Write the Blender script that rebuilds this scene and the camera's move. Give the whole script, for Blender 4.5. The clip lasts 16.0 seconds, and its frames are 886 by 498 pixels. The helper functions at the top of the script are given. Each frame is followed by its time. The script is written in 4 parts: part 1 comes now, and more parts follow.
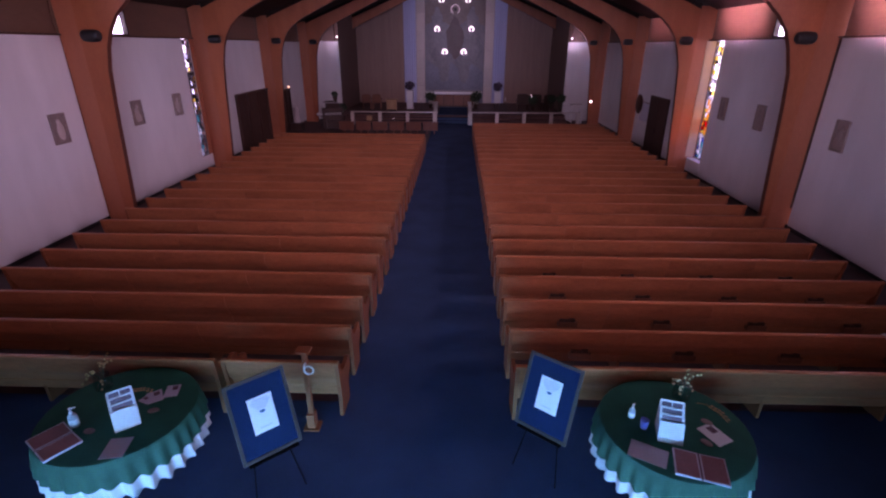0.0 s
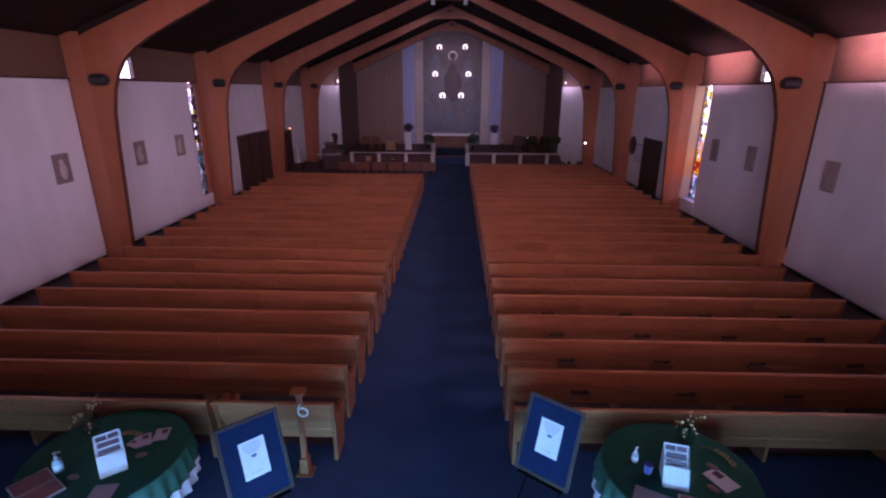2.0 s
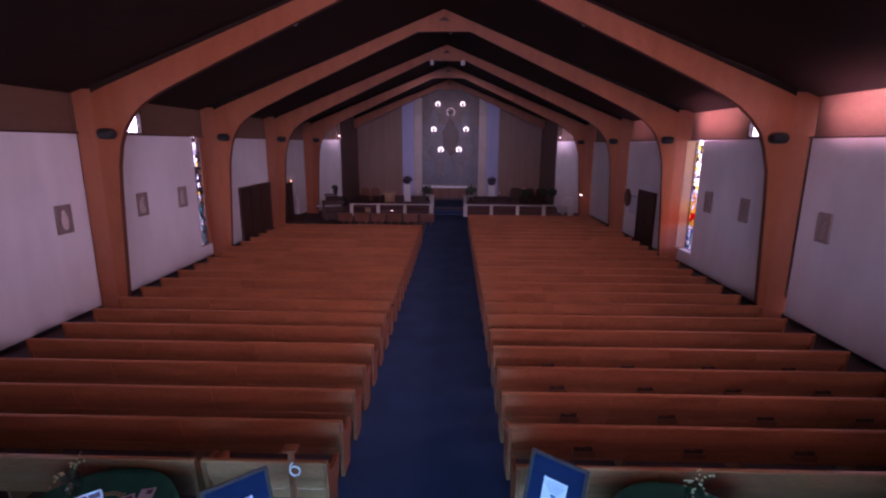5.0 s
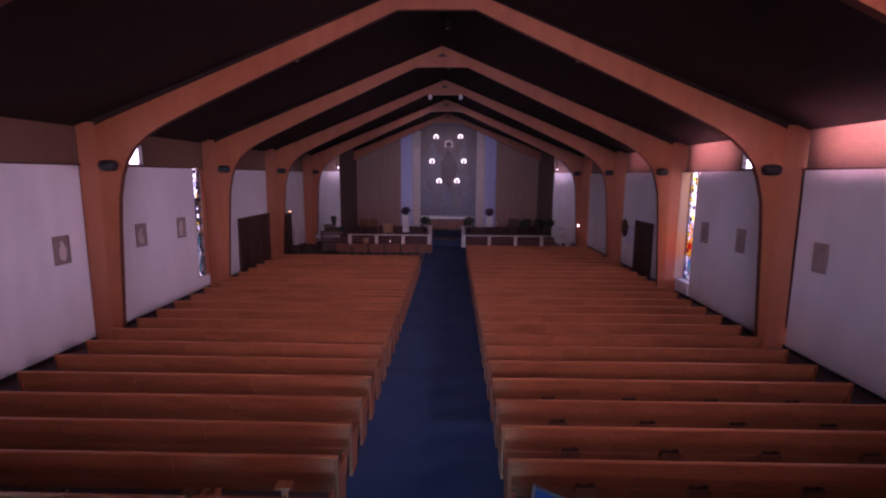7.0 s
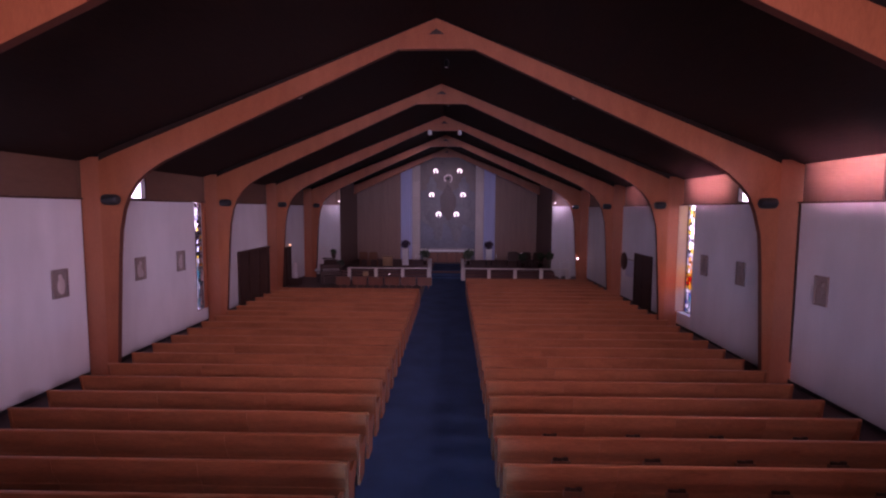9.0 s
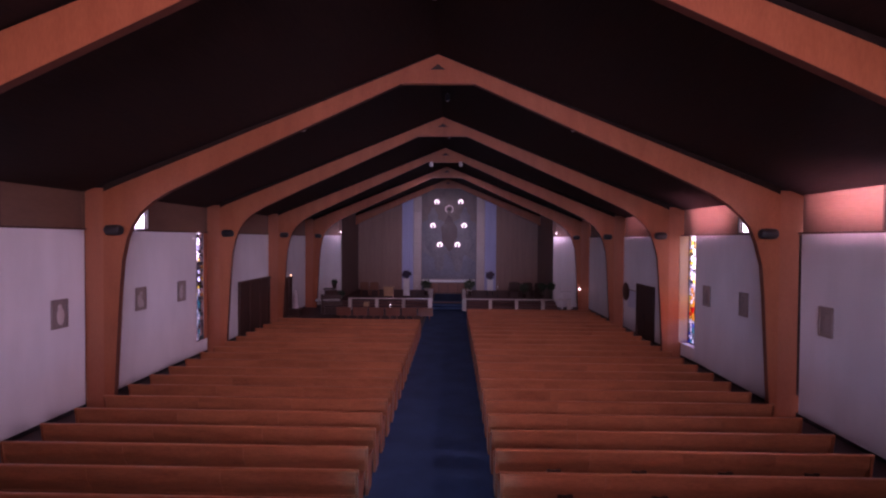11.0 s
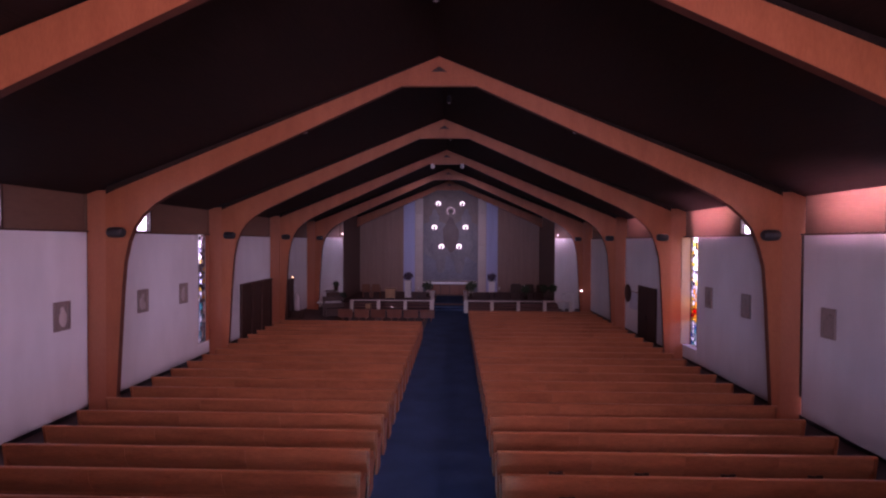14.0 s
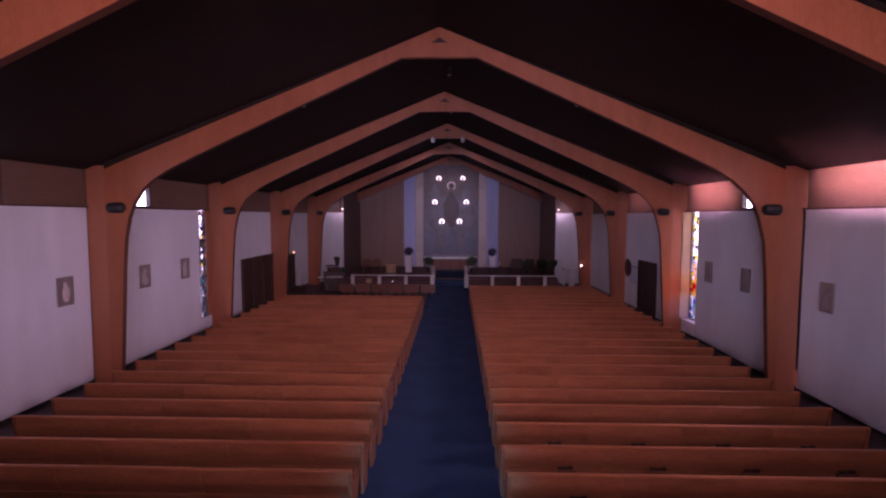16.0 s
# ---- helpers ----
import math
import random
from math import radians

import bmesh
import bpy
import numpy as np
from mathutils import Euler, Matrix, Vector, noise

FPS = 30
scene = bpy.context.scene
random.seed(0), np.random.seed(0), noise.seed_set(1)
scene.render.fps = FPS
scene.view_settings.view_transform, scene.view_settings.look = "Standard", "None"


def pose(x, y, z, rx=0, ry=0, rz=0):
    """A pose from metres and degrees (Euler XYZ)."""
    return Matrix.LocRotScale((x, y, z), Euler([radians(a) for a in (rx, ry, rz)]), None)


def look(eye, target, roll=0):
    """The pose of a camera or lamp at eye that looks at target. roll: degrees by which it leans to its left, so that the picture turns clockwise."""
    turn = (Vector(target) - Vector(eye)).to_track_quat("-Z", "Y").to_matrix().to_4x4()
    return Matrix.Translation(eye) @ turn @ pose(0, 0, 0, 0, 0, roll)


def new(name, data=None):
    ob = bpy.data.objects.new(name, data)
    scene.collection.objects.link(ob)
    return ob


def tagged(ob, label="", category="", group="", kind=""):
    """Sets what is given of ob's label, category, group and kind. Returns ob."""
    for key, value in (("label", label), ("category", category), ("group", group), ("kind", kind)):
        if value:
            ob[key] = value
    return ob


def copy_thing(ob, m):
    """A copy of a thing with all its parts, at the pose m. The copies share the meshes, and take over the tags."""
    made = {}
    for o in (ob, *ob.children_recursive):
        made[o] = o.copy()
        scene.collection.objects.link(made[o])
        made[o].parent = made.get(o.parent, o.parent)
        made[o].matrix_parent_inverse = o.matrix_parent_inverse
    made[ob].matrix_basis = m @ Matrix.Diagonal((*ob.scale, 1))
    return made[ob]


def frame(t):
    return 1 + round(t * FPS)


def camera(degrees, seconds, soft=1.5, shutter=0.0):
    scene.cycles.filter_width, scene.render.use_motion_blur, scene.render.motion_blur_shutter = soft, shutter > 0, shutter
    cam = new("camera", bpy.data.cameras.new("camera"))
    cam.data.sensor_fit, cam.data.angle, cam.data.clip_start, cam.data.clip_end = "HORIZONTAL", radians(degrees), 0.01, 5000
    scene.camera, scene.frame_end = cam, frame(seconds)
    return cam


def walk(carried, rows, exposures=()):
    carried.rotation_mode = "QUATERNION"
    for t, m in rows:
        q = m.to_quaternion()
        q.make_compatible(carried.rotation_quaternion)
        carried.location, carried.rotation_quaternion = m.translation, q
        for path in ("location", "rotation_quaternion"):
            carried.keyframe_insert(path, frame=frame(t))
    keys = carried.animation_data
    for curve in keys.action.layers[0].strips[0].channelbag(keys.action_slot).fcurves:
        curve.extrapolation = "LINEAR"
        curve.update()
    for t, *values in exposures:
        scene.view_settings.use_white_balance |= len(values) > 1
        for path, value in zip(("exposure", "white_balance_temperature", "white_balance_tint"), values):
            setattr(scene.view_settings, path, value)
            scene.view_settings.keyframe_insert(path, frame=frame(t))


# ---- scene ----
from mathutils import Color
pi = math.pi

# ---- camera: it stands at the loft's front edge and tilts ----
EYE = (0.0, 0.0, 4.5)
PATH = [
    (0.0, 67.21, -0.20, 1.76), (0.5, 68.27, -0.19, 1.77), (1.0, 69.42, -0.22, 1.76), (1.5, 70.67, -0.27, 1.63),
    (2.0, 71.79, -0.32, 1.52), (2.5, 72.69, -0.28, 1.43), (3.0, 73.58, -0.34, 1.44), (3.5, 74.57, -0.33, 1.46),
    (4.0, 75.68, -0.36, 1.45), (6.5, 80.54, -0.38, 1.12), (7.0, 81.39, -0.39, 1.11), (7.5, 82.18, -0.39, 1.10),
    (8.0, 83.12, -0.38, 1.03), (8.5, 84.25, -0.40, 1.04), (9.0, 85.31, -0.34, 1.05), (9.5, 86.43, -0.40, 1.07),
    (10.0, 87.69, -0.40, 1.16), (12.5, 89.39, -0.33, 1.22), (13.0, 89.59, -0.32, 1.31), (13.5, 89.37, -0.32, 1.36),
    (14.0, 89.12, -0.28, 1.37), (14.5, 88.72, -0.26, 1.41), (15.0, 88.11, -0.24, 1.39), (15.5, 87.23, -0.18, 1.40),
    (16.0, 86.15, -0.19, 1.43)]
cam = camera(85.04, 16.0, soft=2.2)
walk(cam, [(t, pose(*EYE, rx, ry, rz)) for t, rx, ry, rz in PATH], exposures=[(0.0, 1.8, 6600, 60)])

# ---- plan ----
CX = -0.42                      # the nave's middle line
HALF = 9.23                     # half width to the wall's inner face
XL, XR = CX - HALF, CX + HALF
BAY = 6.31
FRAMES = [6.16 + BAY * k for k in range(-1, 6)]   # back faces of the timber frames
RIDGE, SLOPE = 9.27, 0.387
WALL_TOP = 4.70
END = 38.9                      # chancel's end wall
REAR = -5.0                     # wall behind the loft
PEW_STEP, PEW_FIRST, PEW_TOP = 0.846, 4.94, 0.88

# ---- world and lights ----
world = bpy.data.worlds.new("sky")
scene.world = world
world.use_nodes = True
wn = world.node_tree
sky = wn.nodes.new("ShaderNodeTexSky")
sky.sky_type, sky.sun_disc = "NISHITA", False
sky.sun_elevation, sky.sun_rotation = radians(38), radians(250)
wn.links.new(sky.outputs["Color"], wn.nodes["Background"].inputs["Color"])
wn.nodes["Background"].inputs["Strength"].default_value = 0.15

sun = new("sun", bpy.data.lights.new("sun", "SUN"))
sun.data.energy, sun.data.angle, sun.data.color = 1.5, radians(12), (1.0, 0.93, 0.85)
sun.matrix_world = look((-30, -11, 25), (0, 0, 0))


def window_light(name, eye, target, w, h, power, color):
    """Daylight that comes in through a window's opening; also makes the added pink beams."""
    lamp = new(name, bpy.data.lights.new(name, "AREA"))
    lamp.data.shape, lamp.data.size, lamp.data.size_y = "RECTANGLE", w, h
    lamp.data.energy, lamp.data.color = power, color
    lamp.matrix_world = look(eye, target)
    return lamp


window_light("loft_window_light", (0.6, REAR + 0.05, 6.0), (-1.2, 10, 2.6), 6.5, 3.0, 86, (1.0, 0.83, 0.96)).data.spread = radians(90)
window_light("entrance_light", (-0.6, -0.49, 0.56), (-0.6, 8, 0.30), 7.2, 0.62, 47, (0.14, 0.60, 1.0)).data.spread = radians(84)
for k in range(1, 5):
    y = FRAMES[k] + 1.5
    # narrow pink beam added to brighten the east band
    west_beam = window_light("pink_band_beam", (XL + 0.02, y, 5.17), (XR, y + 3.0, 5.42), 2.3, 0.66, (0, 11.5, 10, 3, 1.0)[k], (1.0, 0.60, 0.76))
    west_sky = window_light("clerestory_skylight", (XL + 0.025, y, 5.17), (XR, y, -1.5), 2.3, 0.66, (0, 2.6, 2.4, 2.2, 2.0)[k], (1.0, 0.80, 0.92))
    east_sky = window_light("clerestory_skylight", (XR - 0.02, y, 5.17), (XL, y, -1.0), 2.3, 0.66, (0, 13.5, 12, 9.5, 6.5)[k], (1.0, 0.80, 0.92))
    west_beam.data.spread = radians(4.8)
    west_sky.data.spread = east_sky.data.spread = radians(84)
for x in (-1.15, 0.38):          # the two spotlights under the third frame's ridge
    spot = new("chancel_spot_light", bpy.data.lights.new("chancel_spot_light", "SPOT"))
    spot.data.energy, spot.data.color, spot.data.spot_size, spot.data.spot_blend = 160, (0.92, 0.86, 0.98), radians(50), 1.0
    spot.data.shadow_soft_size = 0.1
    spot.matrix_world = look((x, 25.4, 8.30), (x * 2.2, 38.9, 3.6))
for x, power in ((-7.62, 2.0), (6.93, 3.2)):    # the small lamps on top of the white chancel walls
    spot = new("wall_lamp_light", bpy.data.lights.new("wall_lamp_light", "POINT"))
    spot.data.energy, spot.data.color, spot.data.shadow_soft_size = power, (0.95, 0.82, 0.98), 0.05
    spot.location = (x + (0.25 if x > 0 else -0.25), 32.30, 4.75)


# ---- materials ----
def material(name, color, rough=0.6, metal=0.0):
    m = bpy.data.materials.new(name)
    m.use_nodes = True
    b = m.node_tree.nodes["Principled BSDF"]
    b.inputs["Base Color"].default_value = (*color, 1)
    b.inputs["Roughness"].default_value, b.inputs["Metallic"].default_value = rough, metal
    return m


def varied(name, low, high, rough=(0.5, 0.7), stretch=(1, 1, 1), scale=6.0, fine=60.0, bump=0.15, spread=0.25, gloss=0.5, metal=0.0):
    """A surface whose colour wanders between two tones at two scales, with fine relief and a shift from piece to piece."""
    m = material(name, low, rough[0], metal)
    nt = m.node_tree
    N, K = nt.nodes, nt.links
    b = N["Principled BSDF"]
    b.inputs["Specular IOR Level"].default_value = gloss
    tc, mp = N.new("ShaderNodeTexCoord"), N.new("ShaderNodeMapping")
    K.new(tc.outputs["Object"], mp.inputs["Vector"])
    mp.inputs["Scale"].default_value = stretch
    info = N.new("ShaderNodeObjectInfo")
    shift = N.new("ShaderNodeVectorMath")
    shift.operation = "SCALE"
    shift.inputs[0].default_value = (31, 17, 23)
    K.new(info.outputs["Random"], shift.inputs["Scale"])
    K.new(shift.outputs[0], mp.inputs["Location"])
    big, small = N.new("ShaderNodeTexNoise"), N.new("ShaderNodeTexNoise")
    big.inputs["Scale"].default_value, big.inputs["Detail"].default_value = scale, 5
    small.inputs["Scale"].default_value, small.inputs["Detail"].default_value = fine, 4
    for n in (big, small):
        K.new(mp.outputs[0], n.inputs["Vector"])
    mix = N.new("ShaderNodeMath")
    mix.operation = "MULTIPLY_ADD"
    K.new(small.outputs["Fac"], mix.inputs[0])
    mix.inputs[1].default_value = 0.5
    half = N.new("ShaderNodeMath")
    half.operation = "MULTIPLY"
    K.new(big.outputs["Fac"], half.inputs[0])
    half.inputs[1].default_value = 0.6
    K.new(half.outputs[0], mix.inputs[2])
    jit = N.new("ShaderNodeMath")
    jit.operation = "MULTIPLY_ADD"
    K.new(info.outputs["Random"], jit.inputs[0])
    jit.inputs[1].default_value = spread
    K.new(mix.outputs[0], jit.inputs[2])
    ramp = N.new("ShaderNodeValToRGB")
    ramp.color_ramp.elements[0].position, ramp.color_ramp.elements[0].color = 0.36, (*low, 1)
    ramp.color_ramp.elements[1].position, ramp.color_ramp.elements[1].color = 0.78 + spread * 0.6, (*high, 1)
    K.new(jit.outputs[0], ramp.inputs[0])
    K.new(ramp.outputs[0], b.inputs["Base Color"])
    rr = N.new("ShaderNodeMapRange")
    rr.inputs["To Min"].default_value, rr.inputs["To Max"].default_value = rough
    K.new(big.outputs["Fac"], rr.inputs["Value"])
    K.new(rr.outputs[0], b.inputs["Roughness"])
    bp = N.new("ShaderNodeBump")
    bp.inputs["Strength"].default_value, bp.inputs["Distance"].default_value = bump, 0.01
    K.new(small.outputs["Fac"], bp.inputs["Height"])
    K.new(bp.outputs[0], b.inputs["Normal"])
    return m


def glowing(name, color, strength):
    m = material(name, color, 0.4)
    b = m.node_tree.nodes["Principled BSDF"]
    b.inputs["Emission Color"].default_value, b.inputs["Emission Strength"].default_value = (*color, 1), strength
    return m


def glass_pane(name, color, clear=0.9):
    m = bpy.data.materials.new(name)
    m.use_nodes = True
    nt = m.node_tree
    N, K = nt.nodes, nt.links
    N.remove(N["Principled BSDF"])
    tr, gl, mx = N.new("ShaderNodeBsdfTransparent"), N.new("ShaderNodeBsdfGlossy"), N.new("ShaderNodeMixShader")
    tr.inputs["Color"].default_value = (*color, 1)
    gl.inputs["Roughness"].default_value = 0.15
    mx.inputs[0].default_value = 1 - clear
    K.new(tr.outputs[0], mx.inputs[1])
    K.new(gl.outputs[0], mx.inputs[2])
    K.new(mx.outputs[0], N["Material Output"].inputs["Surface"])
    return m


FRAME_WOOD = varied("glulam_wood", (0.32, 0.083, 0.029), (0.47, 0.142, 0.053), (0.38, 0.55), (1, 1, 0.25), 3.0, 45, 0.12, 0.12)
# frame wood darkened for shade on undersides and at panel edges
SHADE_WOOD = varied("shaded_edge_wood", (0.10, 0.03, 0.016), (0.16, 0.05, 0.025), (0.5, 0.7), (1, 1, 0.3), 3.0, 45, 0.12, 0.1)
WING_WOOD = varied("plywood_panel", (0.35, 0.104, 0.045), (0.48, 0.160, 0.078), (0.33, 0.5), (1, 1, 0.2), 2.5, 40, 0.1, 0.2)
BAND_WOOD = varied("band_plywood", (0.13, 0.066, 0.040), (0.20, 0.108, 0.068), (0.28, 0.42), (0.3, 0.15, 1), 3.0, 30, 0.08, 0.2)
PEW_WOOD = varied("pew_wood", (0.25, 0.080, 0.030), (0.53, 0.188, 0.079), (0.32, 0.5), (0.2, 1, 1), 6.0, 50, 0.12, 0.12)
PEW_CAP = varied("pew_cap_wood", (0.33, 0.106, 0.042), (0.54, 0.188, 0.078), (0.26, 0.4), (0.12, 1, 1), 5.0, 50, 0.1, 0.2)
PEW_END = varied("pew_end_wood", (0.24, 0.07, 0.027), (0.36, 0.115, 0.045), (0.35, 0.5), (1, 1, 0.2), 5.0, 50, 0.1, 0.2)
DARK_WOOD = varied("dark_wood", (0.035, 0.015, 0.010), (0.075, 0.032, 0.02), (0.4, 0.6), (1, 1, 0.2), 4.0, 40, 0.15, 0.2)
MID_WOOD = varied("brown_wood", (0.16, 0.062, 0.03), (0.27, 0.11, 0.055), (0.4, 0.55), (1, 1, 0.2), 4.0, 40, 0.12, 0.2)
TAN_WOOD = varied("tan_wood", (0.42, 0.25, 0.12), (0.55, 0.36, 0.19), (0.4, 0.55), (1, 1, 0.2), 4.0, 40, 0.1, 0.2)
CEILING_WOOD = varied("stained_boards", (0.007, 0.0036, 0.0027), (0.034, 0.018, 0.013), (0.7, 0.9), (1, 0.1, 1), 3.0, 30, 0.2, 0.3, 0.2)
PLASTER = varied("white_plaster", (0.66, 0.645, 0.65), (0.81, 0.79, 0.80), (0.7, 0.9), (1, 1, 0.35), 0.5, 1.7, 0.05, 0.02, 0.25)
BASE_DARK = varied("dark_base_rubber", (0.02, 0.018, 0.02), (0.035, 0.03, 0.03), (0.5, 0.7), (1, 1, 1), 3.0, 40, 0.1, 0.1)
CARPET = varied("blue_carpet", (0.030, 0.057, 0.112), (0.055, 0.102, 0.198), (0.9, 1.0), (1, 1, 1), 1.3, 170, 0.6, 0.02, 0.1)
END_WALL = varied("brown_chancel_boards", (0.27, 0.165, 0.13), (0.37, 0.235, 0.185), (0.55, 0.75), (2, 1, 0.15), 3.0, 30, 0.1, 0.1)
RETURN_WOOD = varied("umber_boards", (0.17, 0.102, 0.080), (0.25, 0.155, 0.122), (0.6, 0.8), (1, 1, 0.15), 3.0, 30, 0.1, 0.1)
BLUE_CLOTH = varied("blue_drape", (0.40, 0.43, 0.64), (0.50, 0.54, 0.76), (0.85, 1.0), (1, 1, 0.1), 3.0, 60, 0.3, 0.1, 0.1)
STONE = varied("beige_marble", (0.42, 0.35, 0.32), (0.60, 0.51, 0.47), (0.3, 0.5), (1, 1, 0.5), 1.6, 18, 0.05, 0.2)
RAIL_STONE = varied("pale_marble", (0.62, 0.58, 0.54), (0.78, 0.74, 0.70), (0.25, 0.4), (1, 1, 1), 3.0, 20, 0.05, 0.1)
WHITE_PAINT = varied("white_paint", (0.70, 0.70, 0.70), (0.80, 0.80, 0.80), (0.4, 0.55), (1, 1, 1), 3.0, 40, 0.05, 0.05)
MURAL = varied("mosaic_blue_grey", (0.085, 0.08, 0.10), (0.25, 0.235, 0.255), (0.35, 0.6), (1, 1, 0.55), 0.9, 14, 0.25, 0.02)
MURAL_ROSE = varied("mosaic_rose", (0.07, 0.046, 0.046), (0.14, 0.095, 0.09), (0.35, 0.6), (1, 1, 0.6), 1.2, 14, 0.25, 0.05)
MURAL_BROWN = varied("mosaic_umber", (0.11, 0.082, 0.076), (0.22, 0.17, 0.155), (0.35, 0.6), (1, 1, 0.55), 0.9, 14, 0.25, 0.02)
MURAL_BLUE = varied("mosaic_slate", (0.095, 0.10, 0.135), (0.23, 0.24, 0.30), (0.35, 0.6), (1, 1, 0.55), 0.9, 14, 0.25, 0.02)
GREEN_CLOTH = varied("green_tablecloth", (0.005, 0.108, 0.075), (0.010, 0.168, 0.116), (0.75, 0.95), (1, 1, 1), 4.0, 120, 0.25, 0.05, 0.2)
WHITE_CLOTH = varied("white_cloth", (0.70, 0.72, 0.74), (0.82, 0.83, 0.85), (0.8, 0.95), (1, 1, 1), 4.0, 120, 0.2, 0.05, 0.2)
BLACK = varied("black_plastic", (0.012, 0.012, 0.014), (0.025, 0.024, 0.026), (0.4, 0.55), (1, 1, 1), 4.0, 60, 0.08, 0.1)
JAMB_WOOD = varied("pale_jamb_wood", (0.42, 0.27, 0.17), (0.55, 0.38, 0.25), (0.45, 0.6), (1, 1, 0.15), 4.0, 50, 0.1, 0.1)
BOARD_BLUE = varied("blue_felt_board", (0.004, 0.020, 0.058), (0.007, 0.030, 0.080), (0.85, 1.0), (1, 1, 1), 2.0, 150, 0.3, 0.02, 0.1)
BOARD_FRAME = varied("weathered_frame_wood", (0.045, 0.026, 0.020), (0.075, 0.045, 0.035), (0.5, 0.65), (1, 1, 1), 6.0, 60, 0.15, 0.1)
PAPER = varied("white_paper", (0.80, 0.81, 0.82), (0.86, 0.87, 0.88), (0.8, 0.9), (1, 1, 1), 3.0, 60, 0.03, 0.02, 0.2)
GREY_PAPER = varied("grey_lilac_paper", (0.50, 0.51, 0.60), (0.62, 0.63, 0.72), (0.7, 0.85), (1, 1, 1), 5.0, 60, 0.05, 0.1)
RED_COVER = varied("dusty_red_cover", (0.22, 0.095, 0.105), (0.34, 0.160, 0.170), (0.45, 0.6), (1, 1, 1), 5.0, 40, 0.08, 0.2)
INK_PLUM = varied("plum_print", (0.10, 0.05, 0.075), (0.19, 0.11, 0.145), (0.5, 0.7), (1, 1, 1), 20.0, 90, 0.02, 0.4)
INK_GREY = varied("grey_print", (0.42, 0.44, 0.5), (0.55, 0.56, 0.6), (0.7, 0.8), (1, 1, 1), 20.0, 90, 0.02, 0.1)
INK_TEAL = varied("teal_print", (0.02, 0.14, 0.24), (0.03, 0.2, 0.32), (0.6, 0.7), (1, 1, 1), 20.0, 90, 0.02, 0.1)
GOLD = varied("gilt", (0.55, 0.36, 0.16), (0.75, 0.52, 0.26), (0.25, 0.4), (1, 1, 1), 20.0, 90, 0.1, 0.2, 0.5, 0.7)
BOTTLE = varied("frosted_bottle", (0.34, 0.45, 0.48), (0.46, 0.57, 0.60), (0.2, 0.35), (1, 1, 1), 10.0, 60, 0.02, 0.1)
CUP_BLUE = varied("lavender_cup", (0.17, 0.18, 0.55), (0.22, 0.24, 0.66), (0.35, 0.5), (1, 1, 1), 10.0, 60, 0.02, 0.1)
LEAF = varied("dark_leaves", (0.012, 0.03, 0.014), (0.04, 0.075, 0.03), (0.5, 0.7), (1, 1, 1), 10.0, 60, 0.1, 0.4)
PETAL = varied("plum_petals", (0.035, 0.022, 0.045), (0.09, 0.06, 0.10), (0.6, 0.8), (1, 1, 1), 10.0, 60, 0.1, 0.4)
PLASTER_FIG = varied("painted_plaster", (0.50, 0.46, 0.46), (0.64, 0.60, 0.60), (0.5, 0.7), (1, 1, 1), 3.0, 30, 0.1, 0.1)
CROSS_WOOD = varied("carved_relief", (0.20, 0.15, 0.135), (0.34, 0.26, 0.23), (0.5, 0.7), (1, 1, 1), 9.0, 40, 0.4, 0.5)
RELIEF = varied("worn_relief", (0.40, 0.32, 0.29), (0.60, 0.50, 0.46), (0.5, 0.7), (1, 1, 1), 9.0, 40, 0.4, 0.5)
CHANCEL_FLOOR = varied("maroon_boards", (0.075, 0.03, 0.024), (0.14, 0.06, 0.048), (0.5, 0.7), (1, 0.2, 1), 2.0, 30, 0.1, 0.1)
CHAIR_WOOD = varied("red_brown_wood", (0.15, 0.050, 0.026), (0.24, 0.084, 0.043), (0.4, 0.55), (1, 1, 0.2), 4.0, 40, 0.12, 0.2)
EASEL_BLACK = material("matt_black_metal", (0.004, 0.004, 0.005), 0.95)
EASEL_BLACK.node_tree.nodes["Principled BSDF"].inputs["Specular IOR Level"].default_value = 0.1
TILE_DARK = varied("maroon_floor_tiles", (0.045, 0.024, 0.024), (0.075, 0.042, 0.040), (0.45, 0.65), (1, 1, 1), 1.5, 40, 0.1, 0.02)
STEEL = material("brushed_steel", (0.45, 0.45, 0.47), 0.35, 1.0)
HALO = glowing("halo_light", (1.0, 0.93, 0.96), 0.55)
HALO_DIM = glowing("dim_halo_light", (0.9, 0.72, 0.72), 0.09)
BULB = glowing("small_bulb", (1.0, 0.90, 0.88), 2.0)
CANDLE = glowing("candle_flame", (1.0, 0.55, 0.28), 0.8)
SKY_GLOW = glowing("bright_sky", (0.93, 0.90, 1.0), 1.3)
CLEAR = glass_pane("clear_glass", (0.93, 0.95, 0.97), 0.93)
GROUND = varied("concrete_yard", (0.35, 0.34, 0.32), (0.45, 0.44, 0.42), (0.8, 0.95), (1, 1, 1), 0.4, 8, 0.1, 0.02)
TINTS = {n: glass_pane("glass_" + n, c, 0.94) for n, c in (
    ("white", (0.92, 0.9, 0.95)), ("amber", (0.95, 0.55, 0.10)), ("yellow", (0.95, 0.80, 0.25)), ("red", (0.75, 0.03, 0.02)),
    ("blue", (0.03, 0.10, 0.65)), ("teal", (0.10, 0.50, 0.55)), ("smoke", (0.10, 0.09, 0.10)), ("pale", (0.60, 0.62, 0.72)))}


